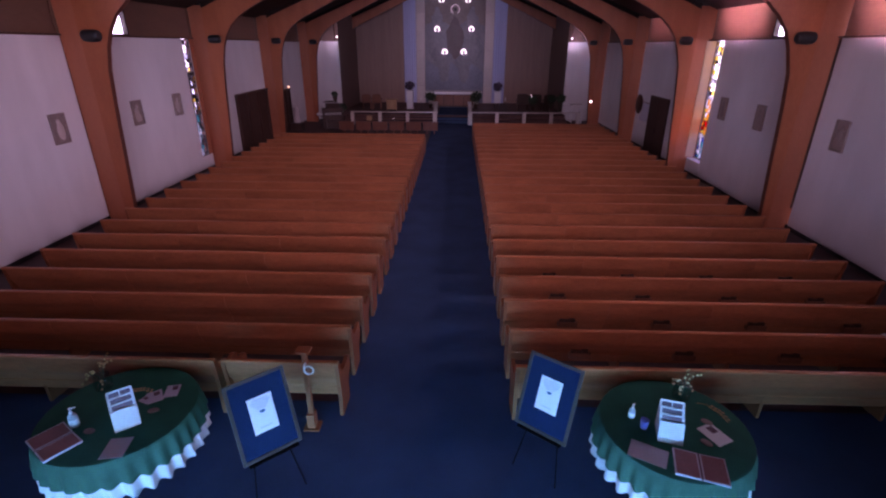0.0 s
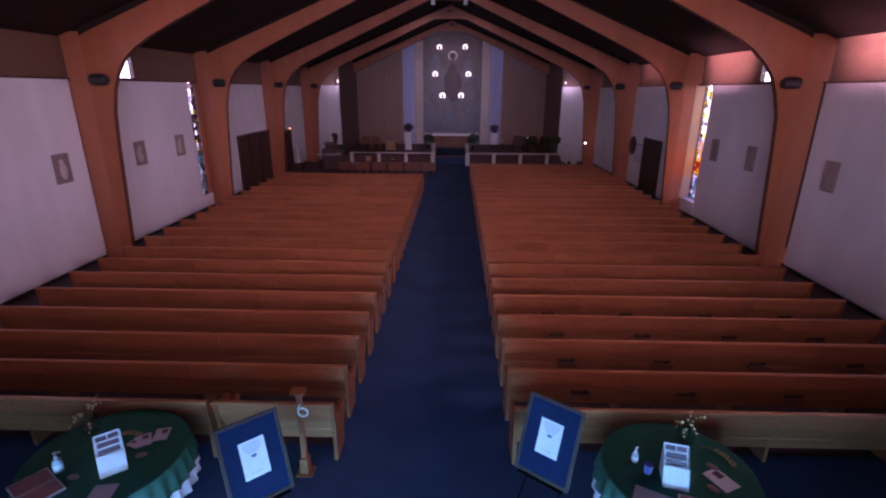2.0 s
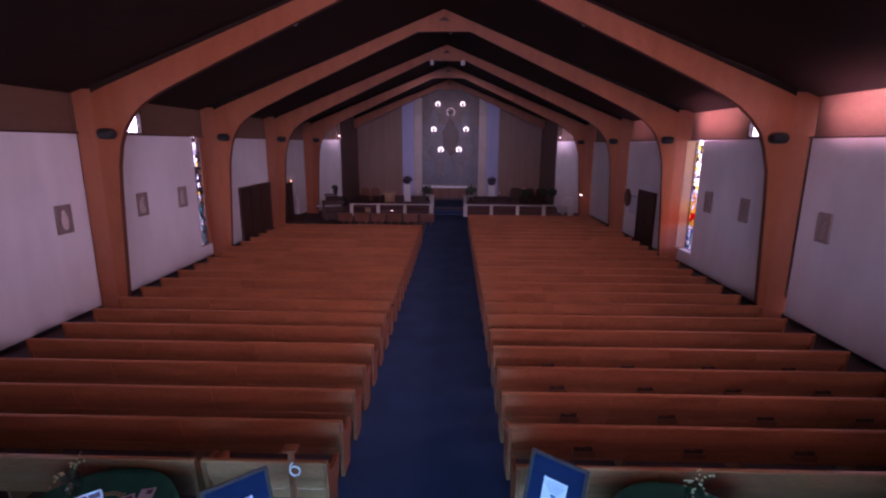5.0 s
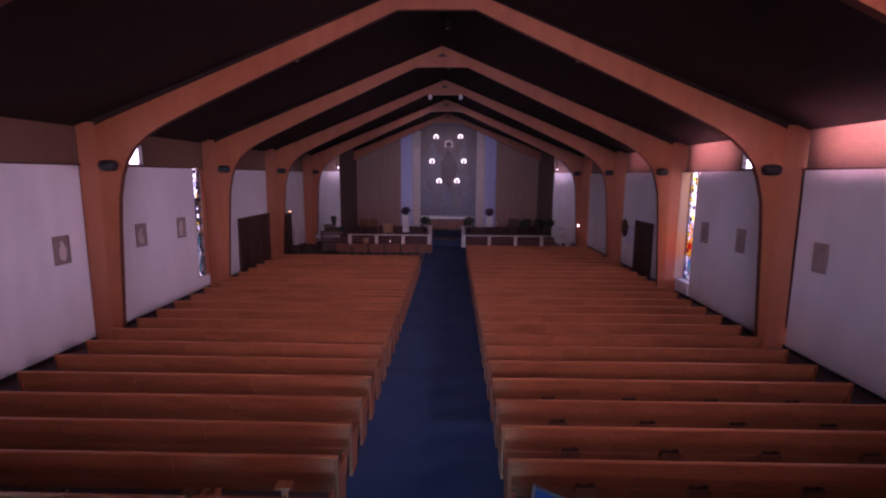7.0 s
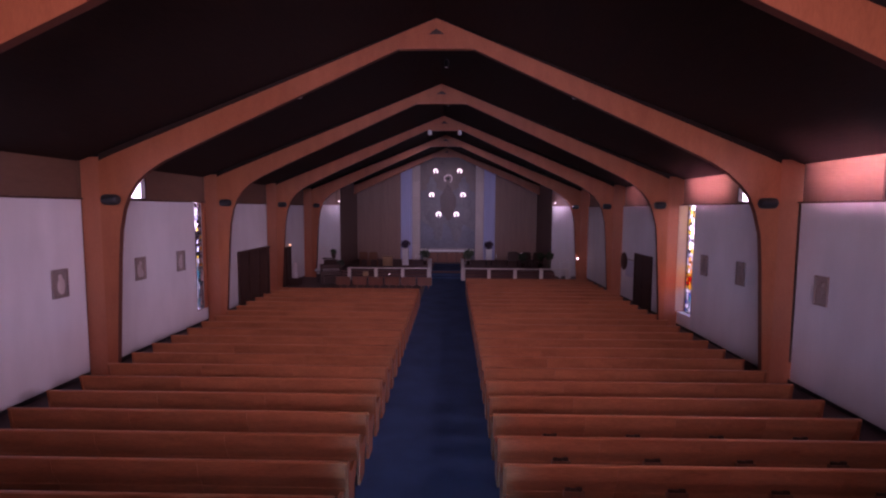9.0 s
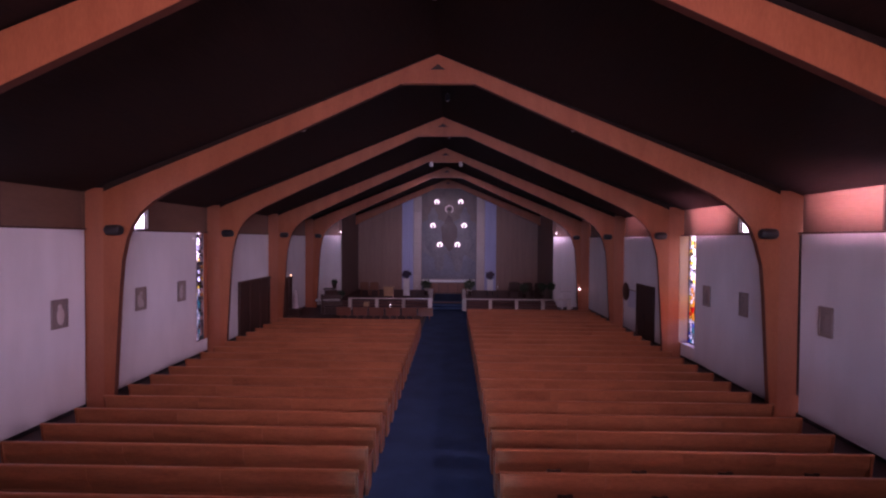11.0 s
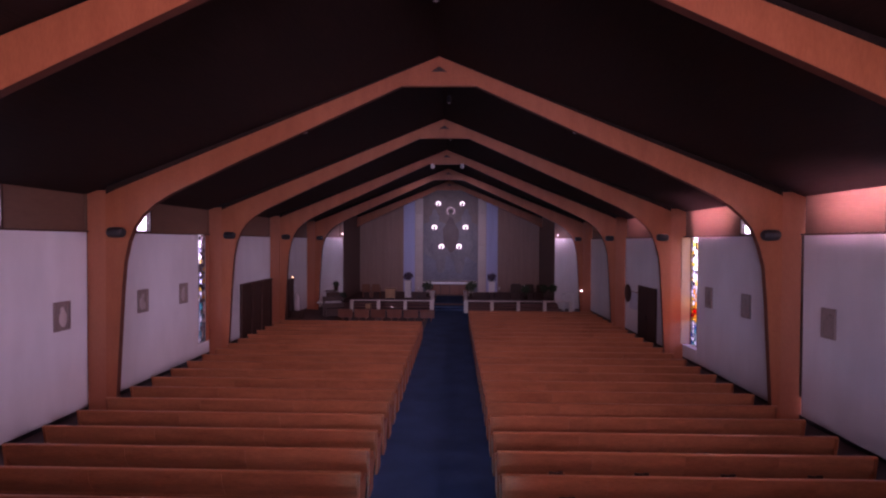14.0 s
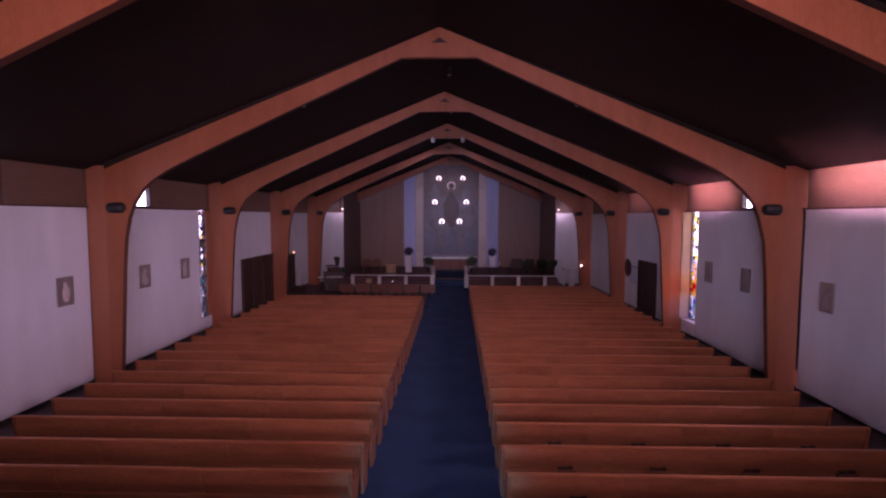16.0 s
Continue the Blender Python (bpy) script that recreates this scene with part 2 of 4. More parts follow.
# ---- mesh helpers ----
def box(bm, lo, hi, m=None, bevel=0.0):
    made = bmesh.ops.create_cube(bm, size=1.0)["verts"]
    s = [hi[i] - lo[i] for i in range(3)]
    c = [(hi[i] + lo[i]) / 2 for i in range(3)]
    t = Matrix.Translation(c) @ Matrix.Diagonal((*s, 1))
    bmesh.ops.transform(bm, matrix=(m @ t) if m else t, verts=made)
    if bevel:
        edges = list({e for v in made for e in v.link_edges})
        bmesh.ops.bevel(bm, geom=edges, offset=bevel, segments=2, affect="EDGES", profile=0.6)
    return bm


def block(lo, hi, bevel=0.0):
    return box(bmesh.new(), lo, hi, None, bevel)


def prism(bm, outline, axis, a, b, m=None):
    """A flat outline of (u, v) pairs, drawn out along an axis from a to b. Axis x: (y, z); y: (x, z); z: (x, y)."""
    def at(u, v, w):
        p = Vector((w, u, v)) if axis == "x" else Vector((u, w, v)) if axis == "y" else Vector((u, v, w))
        return (m @ p) if m else p
    one = [bm.verts.new(at(u, v, a)) for u, v in outline]
    two = [bm.verts.new(at(u, v, b)) for u, v in outline]
    n = len(outline)
    bm.faces.new(one)
    bm.faces.new(two[::-1])
    for i in range(n):
        bm.faces.new((one[i], two[i], two[(i + 1) % n], one[(i + 1) % n]))
    bmesh.ops.recalc_face_normals(bm, faces=bm.faces)
    return bm


def turned(bm, profile, seg=20, m=None):
    """A turned body from (radius, height) pairs."""
    rings = []
    for r, z in profile:
        ring = []
        for i in range(seg):
            p = Vector((r * math.cos(2 * pi * i / seg), r * math.sin(2 * pi * i / seg), z))
            ring.append(bm.verts.new((m @ p) if m else p))
        rings.append(ring)
    for a, b in zip(rings, rings[1:]):
        for i in range(seg):
            bm.faces.new((a[i], a[(i + 1) % seg], b[(i + 1) % seg], b[i]))
    bm.faces.new(rings[0][::-1])
    bm.faces.new(rings[-1])
    return bm


def rod(bm, a, b, r=0.01, seg=8, r2=None):
    a, b = Vector(a), Vector(b)
    q = (b - a).to_track_quat("Z", "Y").to_matrix().to_4x4()
    return turned(bm, [(r, 0), (r2 or r, (b - a).length)], seg, Matrix.Translation(a) @ q)


def ball(bm, c, r, sub=2, squash=(1, 1, 1)):
    v = bmesh.ops.create_icosphere(bm, subdivisions=sub, radius=r)["verts"]
    bmesh.ops.transform(bm, matrix=Matrix.Translation(c) @ Matrix.Diagonal((*squash, 1)), verts=v)
    return bm


def mesh_of(name, bm, mat, smooth=False):
    me = bpy.data.meshes.new(name)
    bm.to_mesh(me)
    bm.free()
    me.materials.append(mat)
    if smooth:
        me.polygons.foreach_set("use_smooth", [True] * len(me.polygons))
        me.set_sharp_from_angle(angle=radians(40))
    return me


def part(name, bm, mat, parent, label="", smooth=False):
    ob = new(name, mesh_of(name, bm, mat, smooth))
    ob.parent = parent
    return tagged(ob, label)


def thing(name, label, category, at=None, group="", kind=""):
    ob = new(name)
    ob.empty_display_size = 0.1
    if at is not None:
        ob.matrix_world = at
    return tagged(ob, label, category, group, kind)


def solid(name, bm, mat, label, category, at=None, group="", kind="", smooth=False):
    ob = new(name, mesh_of(name, bm, mat, smooth))
    if at is not None:
        ob.matrix_world = at
    return tagged(ob, label, category, group, kind)


def structure(name, bm, mat, label, category="structure"):
    return solid(name, bm, mat, label, category, kind="structure")


# ---- ground, floor, walls ----
def roof_z(h):
    return RIDGE - SLOPE * abs(h)


structure("ground", block((-150, -120, -0.5), (150, 160, -0.12)), GROUND, "pale concrete yard round the church", "ground")
for s in (-1, 1):
    structure("backdrop", block((CX + s * 26 - 0.1, -30, -0.119), (CX + s * 26 + 0.1, 60, 22)), SKY_GLOW, "pale bright overcast sky outside", "backdrop")
structure("floor", block((XL - 0.6, REAR - 0.3, -0.12), (XR + 0.6, END + 0.3, 0.0)), TILE_DARK, "dark maroon nave floor under the pews", "floor")
bm = bmesh.new()
box(bm, (XL + 0.31, -0.5, 0.0005), (XR - 0.31, 5.25, 0.010), None, 0.003)
box(bm, (-1.52, 5.2505, 0.0005), (0.83, 31.04, 0.010), None, 0.003)
structure("carpet", bm, CARPET, "dark blue carpet along the middle aisle and rear", "carpet")

gable = lambda h: [(CX - h, -0.1), (CX + h, -0.1), (CX + h, roof_z(h) + 0.1), (CX, RIDGE + 0.1), (CX - h, roof_z(h) + 0.1)]
structure("wall_end", prism(bmesh.new(), gable(HALF + 0.4), "y", END, END + 0.25), END_WALL, "brown boarded end wall of the chancel", "wall")

# the rear wall of the loft with its window, and the entrance wall below the loft
bm = bmesh.new()
for lo, hi in (((XL - 0.4, -0.1), (-2.65, 9.5)), ((3.85, -0.1), (XR + 0.4, 9.5)), ((-2.65, 7.5), (3.85, 9.5)), ((-2.65, -0.1), (3.85, 4.5))):
    box(bm, (lo[0], REAR - 0.25, lo[1]), (hi[0], REAR, hi[1]))
structure("wall_rear", bm, PLASTER, "white plastered rear wall of the loft with a window", "wall")
bm = bmesh.new()
for lo, hi in (((XL, 0.0), (-4.8, 2.61)), ((3.6, 0.0), (XR, 2.61)), ((-4.8, 2.26), (3.6, 2.61)), ((-4.8, 0.0), (3.6, 0.24))):
    box(bm, (lo[0], -0.75, lo[1]), (hi[0], -0.51, hi[1]))
structure("wall_entrance", bm, PLASTER, "white entrance wall below the loft with a wide opening", "wall")
# added out of view; its height keeps loft light off the near pews
structure("loft_parapet", block((XL, -0.24, 2.86), (XR, -0.06, 4.18), 0.01), WING_WOOD, "unseen plywood parapet added at the loft's edge to shade near pews", "parapet")
structure("loft_floor", block((XL, REAR, 2.62), (XR, -0.06, 2.85)), PLASTER, "white underside of the organ loft", "floor")

bm = bmesh.new()
for s in (-1, 1):
    h1 = HALF + 0.6
    prism(bm, [(CX, RIDGE + 0.02), (CX + s * h1, roof_z(h1) + 0.02), (CX + s * h1, roof_z(h1) + 0.2), (CX, RIDGE + 0.2)], "y", REAR - 0.2, END + 0.3)
structure("ceiling", bm, CEILING_WOOD, "dark stained timber board ceiling under the roof", "ceiling")

DOOR_L, DOOR_R = (21.46, 25.00), (21.17, 23.18)


SKEW = 0.14                      # the east panels stand a little askew
F = FRAMES                       # 0: -0.16, 1: 6.27, 2: 12.47, 3: 18.79, 4: 25.11, 5: 31.42, 6: 37.74
LEFT_PANELS = [(REAR, F[1] - 0.05, 0.12), (F[1] + 0.1, F[2] - 0.02, 0.12), (F[2] + 0.17, F[2] + 0.348, 0.12, 0.58), (F[2] + 0.35, 17.96, 0.12), (17.96, F[3], 0.12, 0.58),
               (F[3] + 0.3, F[4] - 0.02, 0.12), (F[4] + 0.3, F[5] - 0.02, 0.12), (F[5] + 0.2, 33.10, 0.12)]
RIGHT_PANELS = [(REAR, F[1] - 0.15, 0.12), (F[1] + 0.1, F[2] - 0.05, 0.12), (F[2] + 0.35, 17.75, 0.12), (17.75, F[3], 0.12, 0.58),
                (F[3] + 0.3, F[4] - 0.02, 0.12), (F[4] + 0.3, F[5] - 0.02, 0.12), (F[5] + 0.2, 33.10, 0.12)]
for s, name, panels in ((-1, "wall_west", LEFT_PANELS), (1, "wall_east", RIGHT_PANELS)):
    x0 = CX + s * HALF
    bm = bmesh.new()
    for p in panels:
        top = p[3] if len(p) > 3 else WALL_TOP
        lo, hi = (-SKEW, 0.02) if s > 0 and len(p) == 3 and 0 < p[0] < 17 else (0.0, 0.0)
        prism(bm, [(x0 + s * lo, p[0] + 0.001), (x0 + s * 0.3, p[0] + 0.001), (x0 + s * 0.3, p[1]), (x0 + s * hi, p[1])], "z", p[2], top)
    structure(name, bm, PLASTER, "white plastered wall panels between timber frames", "wall")
    bm = bmesh.new()
    box(bm, (min(x0 + s * 0.03, x0 + s * 0.3), REAR, 0.0), (max(x0 + s * 0.03, x0 + s * 0.3), 33.10, 0.117))
    structure("baseboard", bm, BASE_DARK, "dark recessed base strip below the wall panels", "baseboard")
    bm = bmesh.new()
    box(bm, (min(x0 - s * 0.012, x0 + s * 0.28), REAR, WALL_TOP + 0.003), (max(x0 - s * 0.012, x0 + s * 0.28), 33.10, WALL_TOP + 0.045))
    structure("trim", bm, DARK_WOOD, "thin dark wooden ledge on top of the wall panels", "trim")
    # closing wall outside the clerestory band, boards between windows
    for k in range(0, 6):
        a = F[k] + 0.27
        e = F[k] + (3.95 if k == 1 else 2.72)
        b = (F[k + 1] - 0.025) if k < 6 else 33.10
        bm = bmesh.new()
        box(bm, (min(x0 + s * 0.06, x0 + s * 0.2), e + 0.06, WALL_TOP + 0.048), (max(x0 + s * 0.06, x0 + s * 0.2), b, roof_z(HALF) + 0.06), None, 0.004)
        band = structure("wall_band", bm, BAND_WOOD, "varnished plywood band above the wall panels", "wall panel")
        win = thing("window_%d" % (k + 1 if s < 0 else k + 7), "narrow clear clerestory window with a dark wooden frame", "window", None, "clerestory windows", "structure")
        z0, z1 = WALL_TOP + 0.05, roof_z(HALF) + 0.04
        xa, xb = min(x0 + s * 0.05, x0 + s * 0.19), max(x0 + s * 0.05, x0 + s * 0.19)
        bm = bmesh.new()
        box(bm, (xa, a, z0), (xb, a + 0.05, z1))
        box(bm, (xa, e, z0), (xb, e + 0.055, z1))
        box(bm, (xa, a + 0.051, z0), (xb, e - 0.001, z0 + 0.04))
        box(bm, (xa, a + 0.051, z1 - 0.05), (xb, e - 0.001, z1))
        part("window_frame", bm, DARK_WOOD, win)
        pane = part("pane", block((x0 + s * 0.12 - 0.004, a + 0.051, z0 + 0.041), (x0 + s * 0.12 + 0.004, e - 0.001, z1 - 0.051)), CLEAR, win)
        pane.visible_shadow = False
    # outer skin, so that no daylight leaks in beside the frames
    bm = bmesh.new()
    for k in range(1, 7):
        box(bm, (min(x0 + s * 0.31, x0 + s * 0.4), F[k] + (0.016 if s > 0 else 0.36), -0.1), (max(x0 + s * 0.31, x0 + s * 0.4), F[k] + 0.6, 6.0))
    box(bm, (min(x0 + s * 0.31, x0 + s * 0.4), 31.73, -0.1), (max(x0 + s * 0.31, x0 + s * 0.4), END + 0.3, 6.0))
    for k in range(1, 7):
        if s < 0:
            # filler added to keep daylight out of the gap, dark like the junction
            structure("wall_post", block((x0 - 0.30, F[k] - 0.019, 0.0), (x0 - 0.031, F[k] + 0.049, WALL_TOP + 0.002)), SHADE_WOOD, "dark filler added behind the timber frame", "trim")
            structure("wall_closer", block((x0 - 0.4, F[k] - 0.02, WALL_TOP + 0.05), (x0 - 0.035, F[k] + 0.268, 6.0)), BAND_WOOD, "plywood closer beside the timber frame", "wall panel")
    structure("wall_outer", bm, PLASTER, "outer wall piers behind the timber frames", "wall")

# white front walls beside the chancel, its dark side walls, the raised floor and the steps
for s, name in ((-1, "wall_chancel_west"), (1, "wall_chancel_east")):
    a, b = CX + s * 7.22, CX + s * HALF
    bm = bmesh.new()
    box(bm, (min(a, b), 32.81, 0.0), (max(a, b), 33.05, WALL_TOP + 0.05), None, 0.006)
    structure(name, bm, PLASTER, "white plastered front wall beside the chancel", "wall")
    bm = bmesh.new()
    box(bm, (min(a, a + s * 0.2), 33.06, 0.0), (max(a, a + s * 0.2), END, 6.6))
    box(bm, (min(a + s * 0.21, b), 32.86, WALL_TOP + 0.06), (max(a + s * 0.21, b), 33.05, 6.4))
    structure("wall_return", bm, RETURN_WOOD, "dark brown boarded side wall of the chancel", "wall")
structure("chancel_floor", block((CX - 7.2, 31.77, 0.0), (CX + 7.2, END, 0.45), 0.01), CHANCEL_FLOOR, "raised chancel floor covered in dark maroon boards", "floor")
bm = bmesh.new()
box(bm, (CX - 7.2, 31.09, 0.0), (CX + 7.2, 31.43, 0.15), None, 0.01)
box(bm, (CX - 7.2, 31.432, 0.0), (CX + 7.2, 31.774, 0.30), None, 0.01)
structure("chancel_steps", bm, CHANCEL_FLOOR, "dark maroon steps up to the chancel", "steps")
bm = bmesh.new()
box(bm, (-1.3, 31.05, 0.0), (0.62, 31.43, 0.156), None, 0.008)
box(bm, (-1.3, 31.4305, 0.0), (0.62, 31.77, 0.306), None, 0.008)
box(bm, (-1.3, 31.7705, 0.30), (0.62, 36.2, 0.456), None, 0.004)
structure("carpet_runner", bm, CARPET, "dark blue carpet runner over the steps to the altar", "carpet")


# ---- timber frames ----
LOWER = [(8.50, 0.0), (8.39, 1.9), (8.32, 3.1), (8.25, 3.9), (8.13, 4.46), (7.97, 4.85), (7.75, 5.17), (7.42, 5.46), (7.02, 5.71),
         (6.55, 5.94), (5.4, 6.48), (0.93, 8.51)]


def timber_frame(y):
    fr = thing("timber_frame", "orange-brown laminated timber portal frame with curved haunches", "arch frame", None, "timber frames", "structure")
    d = 0.15
    for s in (-1, 1):
        thin = 0.0 if s < 0 and y < 7 else 0.17
        wide = [(h + (0.06 if s > 0 and z < 4.2 else 0.03 if s > 0 and z < 5 else 0.0), z) for h, z in LOWER]
        outer = [(0.0, RIDGE - 0.02), (4.0, roof_z(4.0) - 0.02 - thin * 0.45), (8.35, roof_z(8.35) - thin), (8.74, roof_z(8.74) - thin - 0.02), (8.74, 0.0)]
        line = [(CX + s * h, z) for h, z in outer] + [(CX + s * h, z) for h, z in wide] + [(CX, 8.51)]
        strip = [(0.0, RIDGE), (8.74, roof_z(8.74)), (8.74, roof_z(8.74) - thin - 0.015), (8.35, roof_z(8.35) - thin + 0.004), (4.0, roof_z(4.0) - 0.016 - thin * 0.45), (0.0, RIDGE - 0.016)]
        # dark strip stands in for shade along the rafter's upper edge
        part("packing_strip", prism(bmesh.new(), [(CX + s * h, z) for h, z in strip], "y", y + 0.01, y + d - 0.01), CEILING_WOOD, fr, "dark strip for the shaded top edge of the rafter")
        part("arch_half", prism(bmesh.new(), line, "y", y, y + d), FRAME_WOOD, fr)
        # underside lamella, shade painted as darker colour, a little proud of the curve
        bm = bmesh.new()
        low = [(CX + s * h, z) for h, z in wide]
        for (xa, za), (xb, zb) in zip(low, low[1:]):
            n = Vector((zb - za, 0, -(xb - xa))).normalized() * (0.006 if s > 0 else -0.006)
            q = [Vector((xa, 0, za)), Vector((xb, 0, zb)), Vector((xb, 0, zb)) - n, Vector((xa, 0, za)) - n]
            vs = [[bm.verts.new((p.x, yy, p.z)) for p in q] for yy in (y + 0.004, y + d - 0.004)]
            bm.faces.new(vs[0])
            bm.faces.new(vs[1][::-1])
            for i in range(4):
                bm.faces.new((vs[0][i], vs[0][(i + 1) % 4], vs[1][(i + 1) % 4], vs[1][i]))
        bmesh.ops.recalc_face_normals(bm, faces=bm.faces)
        part("soffit", bm, SHADE_WOOD, fr, "arch underside with shade put into its colour")
        x0, x1 = CX + s * 8.765, CX + s * (HALF + (0.32 if s > 0 else 0.03))
        part("wing_panel", block((min(x0, x1), y + 0.05, 0.0), (max(x0, x1), y + 0.19, roof_z(8.9) - 0.02), 0.004), WING_WOOD, fr)
    tri = prism(bmesh.new(), [(CX - 0.2, 8.86), (CX + 0.2, 8.86), (CX, 9.0)], "y", y - 0.012, y + 0.02)
    part("ridge_plate", tri, DARK_WOOD, fr, "small dark triangular plate under the ridge")
    return fr


frames = [timber_frame(y) for y in FRAMES[1:]]


def wall_speaker(x, y, s):
    sp = thing("wall_speaker", "black rounded barrel speaker fixed on the timber column", "speaker", pose(x, y, 4.70), "column speakers")
    bm = turned(bmesh.new(), [(0.05, -0.21), (0.10, -0.20), (0.128, -0.165), (0.135, -0.10), (0.135, 0.10), (0.128, 0.165), (0.10, 0.20), (0.05, 0.21)], 24,
                Matrix.Rotation(pi / 2, 4, "Y"))
    part("cabinet", bm, BLACK, sp, "", True)
    part("grille", turned(bmesh.new(), [(0.137, -0.09), (0.1385, -0.085), (0.1385, 0.085), (0.137, 0.09)], 24, Matrix.Rotation(pi / 2, 4, "Y")), BLACK, sp, "fine black mesh", True)
    part("bracket", block((-0.05, 0.10, -0.05), (0.05, 0.155, 0.05), 0.004), BLACK, sp)
    return sp


for y in FRAMES[2:6]:
    for s in (-1, 1):
        wall_speaker(CX + s * 8.35, y - 0.155, s)


# ---- stained glass ----
rng = random.Random(4)


def stained_window(name, s, y0, y1, depth, pick, label):
    """Irregular pieces of coloured glass between dark leads, in a dark frame."""
    w = thing(name, label, "window", None, "", "structure")
    x = CX + s * (HALF + depth)
    z0, z1 = 0.585, WALL_TOP - 0.01
    bm = bmesh.new()
    for a, b, c, d in ((y0, y0 + 0.03, z0, z1), (y1 - 0.01, y1, z0, z1), (y0 + 0.031, y1 - 0.031, z0, z0 + 0.035), (y0 + 0.031, y1 - 0.031, z1 - 0.03, z1)):
        box(bm, (x - 0.03, a, c), (x + 0.03, b, d))
    part("window_frame", bm, DARK_WOOD, w)
    cols = max(2, round((y1 - y0 - 0.06) / 0.13))
    rows = 27
    hy, hz = (y1 - y0 - 0.06) / cols, (z1 - z0 - 0.065) / rows
    jit = {}
    for i in range(cols + 1):
        for j in range(rows + 1):
            jy = 0 if i in (0, cols) else rng.uniform(-0.3, 0.3) * hy
            jz = 0 if j in (0, rows) else rng.uniform(-0.3, 0.3) * hz
            jit[i, j] = (y0 + 0.03 + i * hy + jy, z0 + 0.035 + j * hz + jz)
    for i in range(cols):
        for j in range(rows):
            q = [jit[i, j], jit[i + 1, j], jit[i + 1, j + 1], jit[i, j + 1]]
            c = (sum(p[0] for p in q) / 4, sum(p[1] for p in q) / 4)
            q = [(c[0] + (p[0] - c[0]) * 0.90, c[1] + (p[1] - c[1]) * 0.90) for p in q]
            part("pane", prism(bmesh.new(), q, "x", x - 0.005, x + 0.005), TINTS[pick(c[1])], w)
    bm = bmesh.new()
    for i in range(cols + 1):
        for j in range(rows + 1):
            if j < rows and 0 < i < cols:
                rod(bm, (x, *jit[i, j]), (x, *jit[i, j + 1]), 0.014, 5)
            if i < cols and 0 < j < rows:
                rod(bm, (x, *jit[i, j]), (x, *jit[i + 1, j]), 0.014, 5)
    part("leading", bm, BLACK, w, "black lead strips")
    return w


def east_pick(z):
    if z > 2.75:
        return rng.choice(("white", "white", "smoke", "white", "pale", "yellow"))
    if z > 2.0:
        return rng.choice(("yellow", "amber", "white", "yellow", "amber"))
    if z > 1.55:
        return rng.choice(("red", "amber", "red", "amber", "yellow"))
    return rng.choice(("blue", "white", "white", "teal", "pale"))


def west_pick(z):
    if z > 3.7:
        return rng.choice(("white", "pale", "smoke", "white", "smoke"))
    if z > 2.1:
        return rng.choice(("smoke", "smoke", "smoke", "white", "amber", "smoke", "pale", "yellow"))
    return rng.choice(("smoke", "white", "teal", "pale", "smoke", "white", "smoke"))


stained_window("window_20", 1, 17.77, F[3] + 0.02, 0.30, east_pick, "tall stained glass window, white and amber above, blue below")
stained_window("window_21", -1, 17.96, 18.49, 0.02, west_pick, "tall narrow stained glass window of dark, white and teal pieces")
stained_window("window_22", 1, F[2] - 0.048, F[2] + 0.015, 0.03, lambda z: rng.choice(("smoke", "smoke", "white", "red", "smoke")),
               "slit of dark stained glass beside the timber column")
structure("window_jamb", block((CX + 9.17, F[3] + 0.03, 0.60), (CX + 9.49, F[3] + 0.048, WALL_TOP - 0.01), 0.003), JAMB_WOOD, "pale wooden jamb beside the stained glass", "trim")
bm = bmesh.new()
box(bm, (CX - HALF - 0.03, 18.50, 0.585), (CX - HALF, F[3], WALL_TOP))
bmesh.ops.recalc_face_normals(bm, faces=bm.faces)
structure("window_post", bm, WING_WOOD, "plywood strip between window and timber column", "trim")
for s in (-1, 1):                # dark strips for the shade at the near end of each panel
    for k in (2, 3, 4):
        x0 = CX + s * HALF
        structure("wall_post", block((min(x0 - s * 0.03, x0 + s * 0.2), F[k] + 0.25, 0.52), (max(x0 - s * 0.03, x0 + s * 0.2), F[k] + 0.345, WALL_TOP)), SHADE_WOOD,
                  "dark strip for the shade at the panel's edge", "trim")


# ---- doors ----
def confessional(y0, y1, x, s, z):
    """A dark panelled front of doors along the wall."""
    c = thing("confessional", "dark wooden confessional front with three panelled doors", "confessional", pose(x, y0, 0))
    n = 3
    w = (y1 - y0) / n
    bm = bmesh.new()
    for i in range(n + 1):
        t = min(max(i * w, 0.06), y1 - y0 - 0.06)
        box(bm, (0, t - 0.06, 0), (-s * 0.12, t + 0.06, z))
    box(bm, (0, 0, z + 0.002), (-s * 0.16, y1 - y0, z + 0.09), None, 0.01)
    bmesh.ops.recalc_face_normals(bm, faces=bm.faces)
    part("frame", bm, DARK_WOOD, c)
    for i in range(n):
        a, b = i * w + 0.065 + (0.06 if i == 0 else 0), (i + 1) * w - 0.065 - (0.06 if i == n - 1 else 0)
        mat = DARK_WOOD
        bm = box(bmesh.new(), (min(0, -s * 0.05), a, 0.01), (max(0, -s * 0.05), b, z - 0.01), None, 0.004)
        d = part("door", bm, mat, c)
        for za, zb in ((0.2, 1.0), (1.15, z - 0.2)):
            part("panel", box(bmesh.new(), (min(-s * 0.051, -s * 0.07), a + 0.12, za), (max(-s * 0.051, -s * 0.07), b - 0.12, zb), None, 0.01), mat, d)
        part("handle", rod(bmesh.new(), (-s * 0.09, b - 0.08, 0.95), (-s * 0.09, b - 0.08, 1.12), 0.01), BLACK, d)
    return c


confessional(*DOOR_L, XL + 0.002, -1, 2.45)
confessional(26.23, 28.48, XL + 0.002, -1, 2.2)


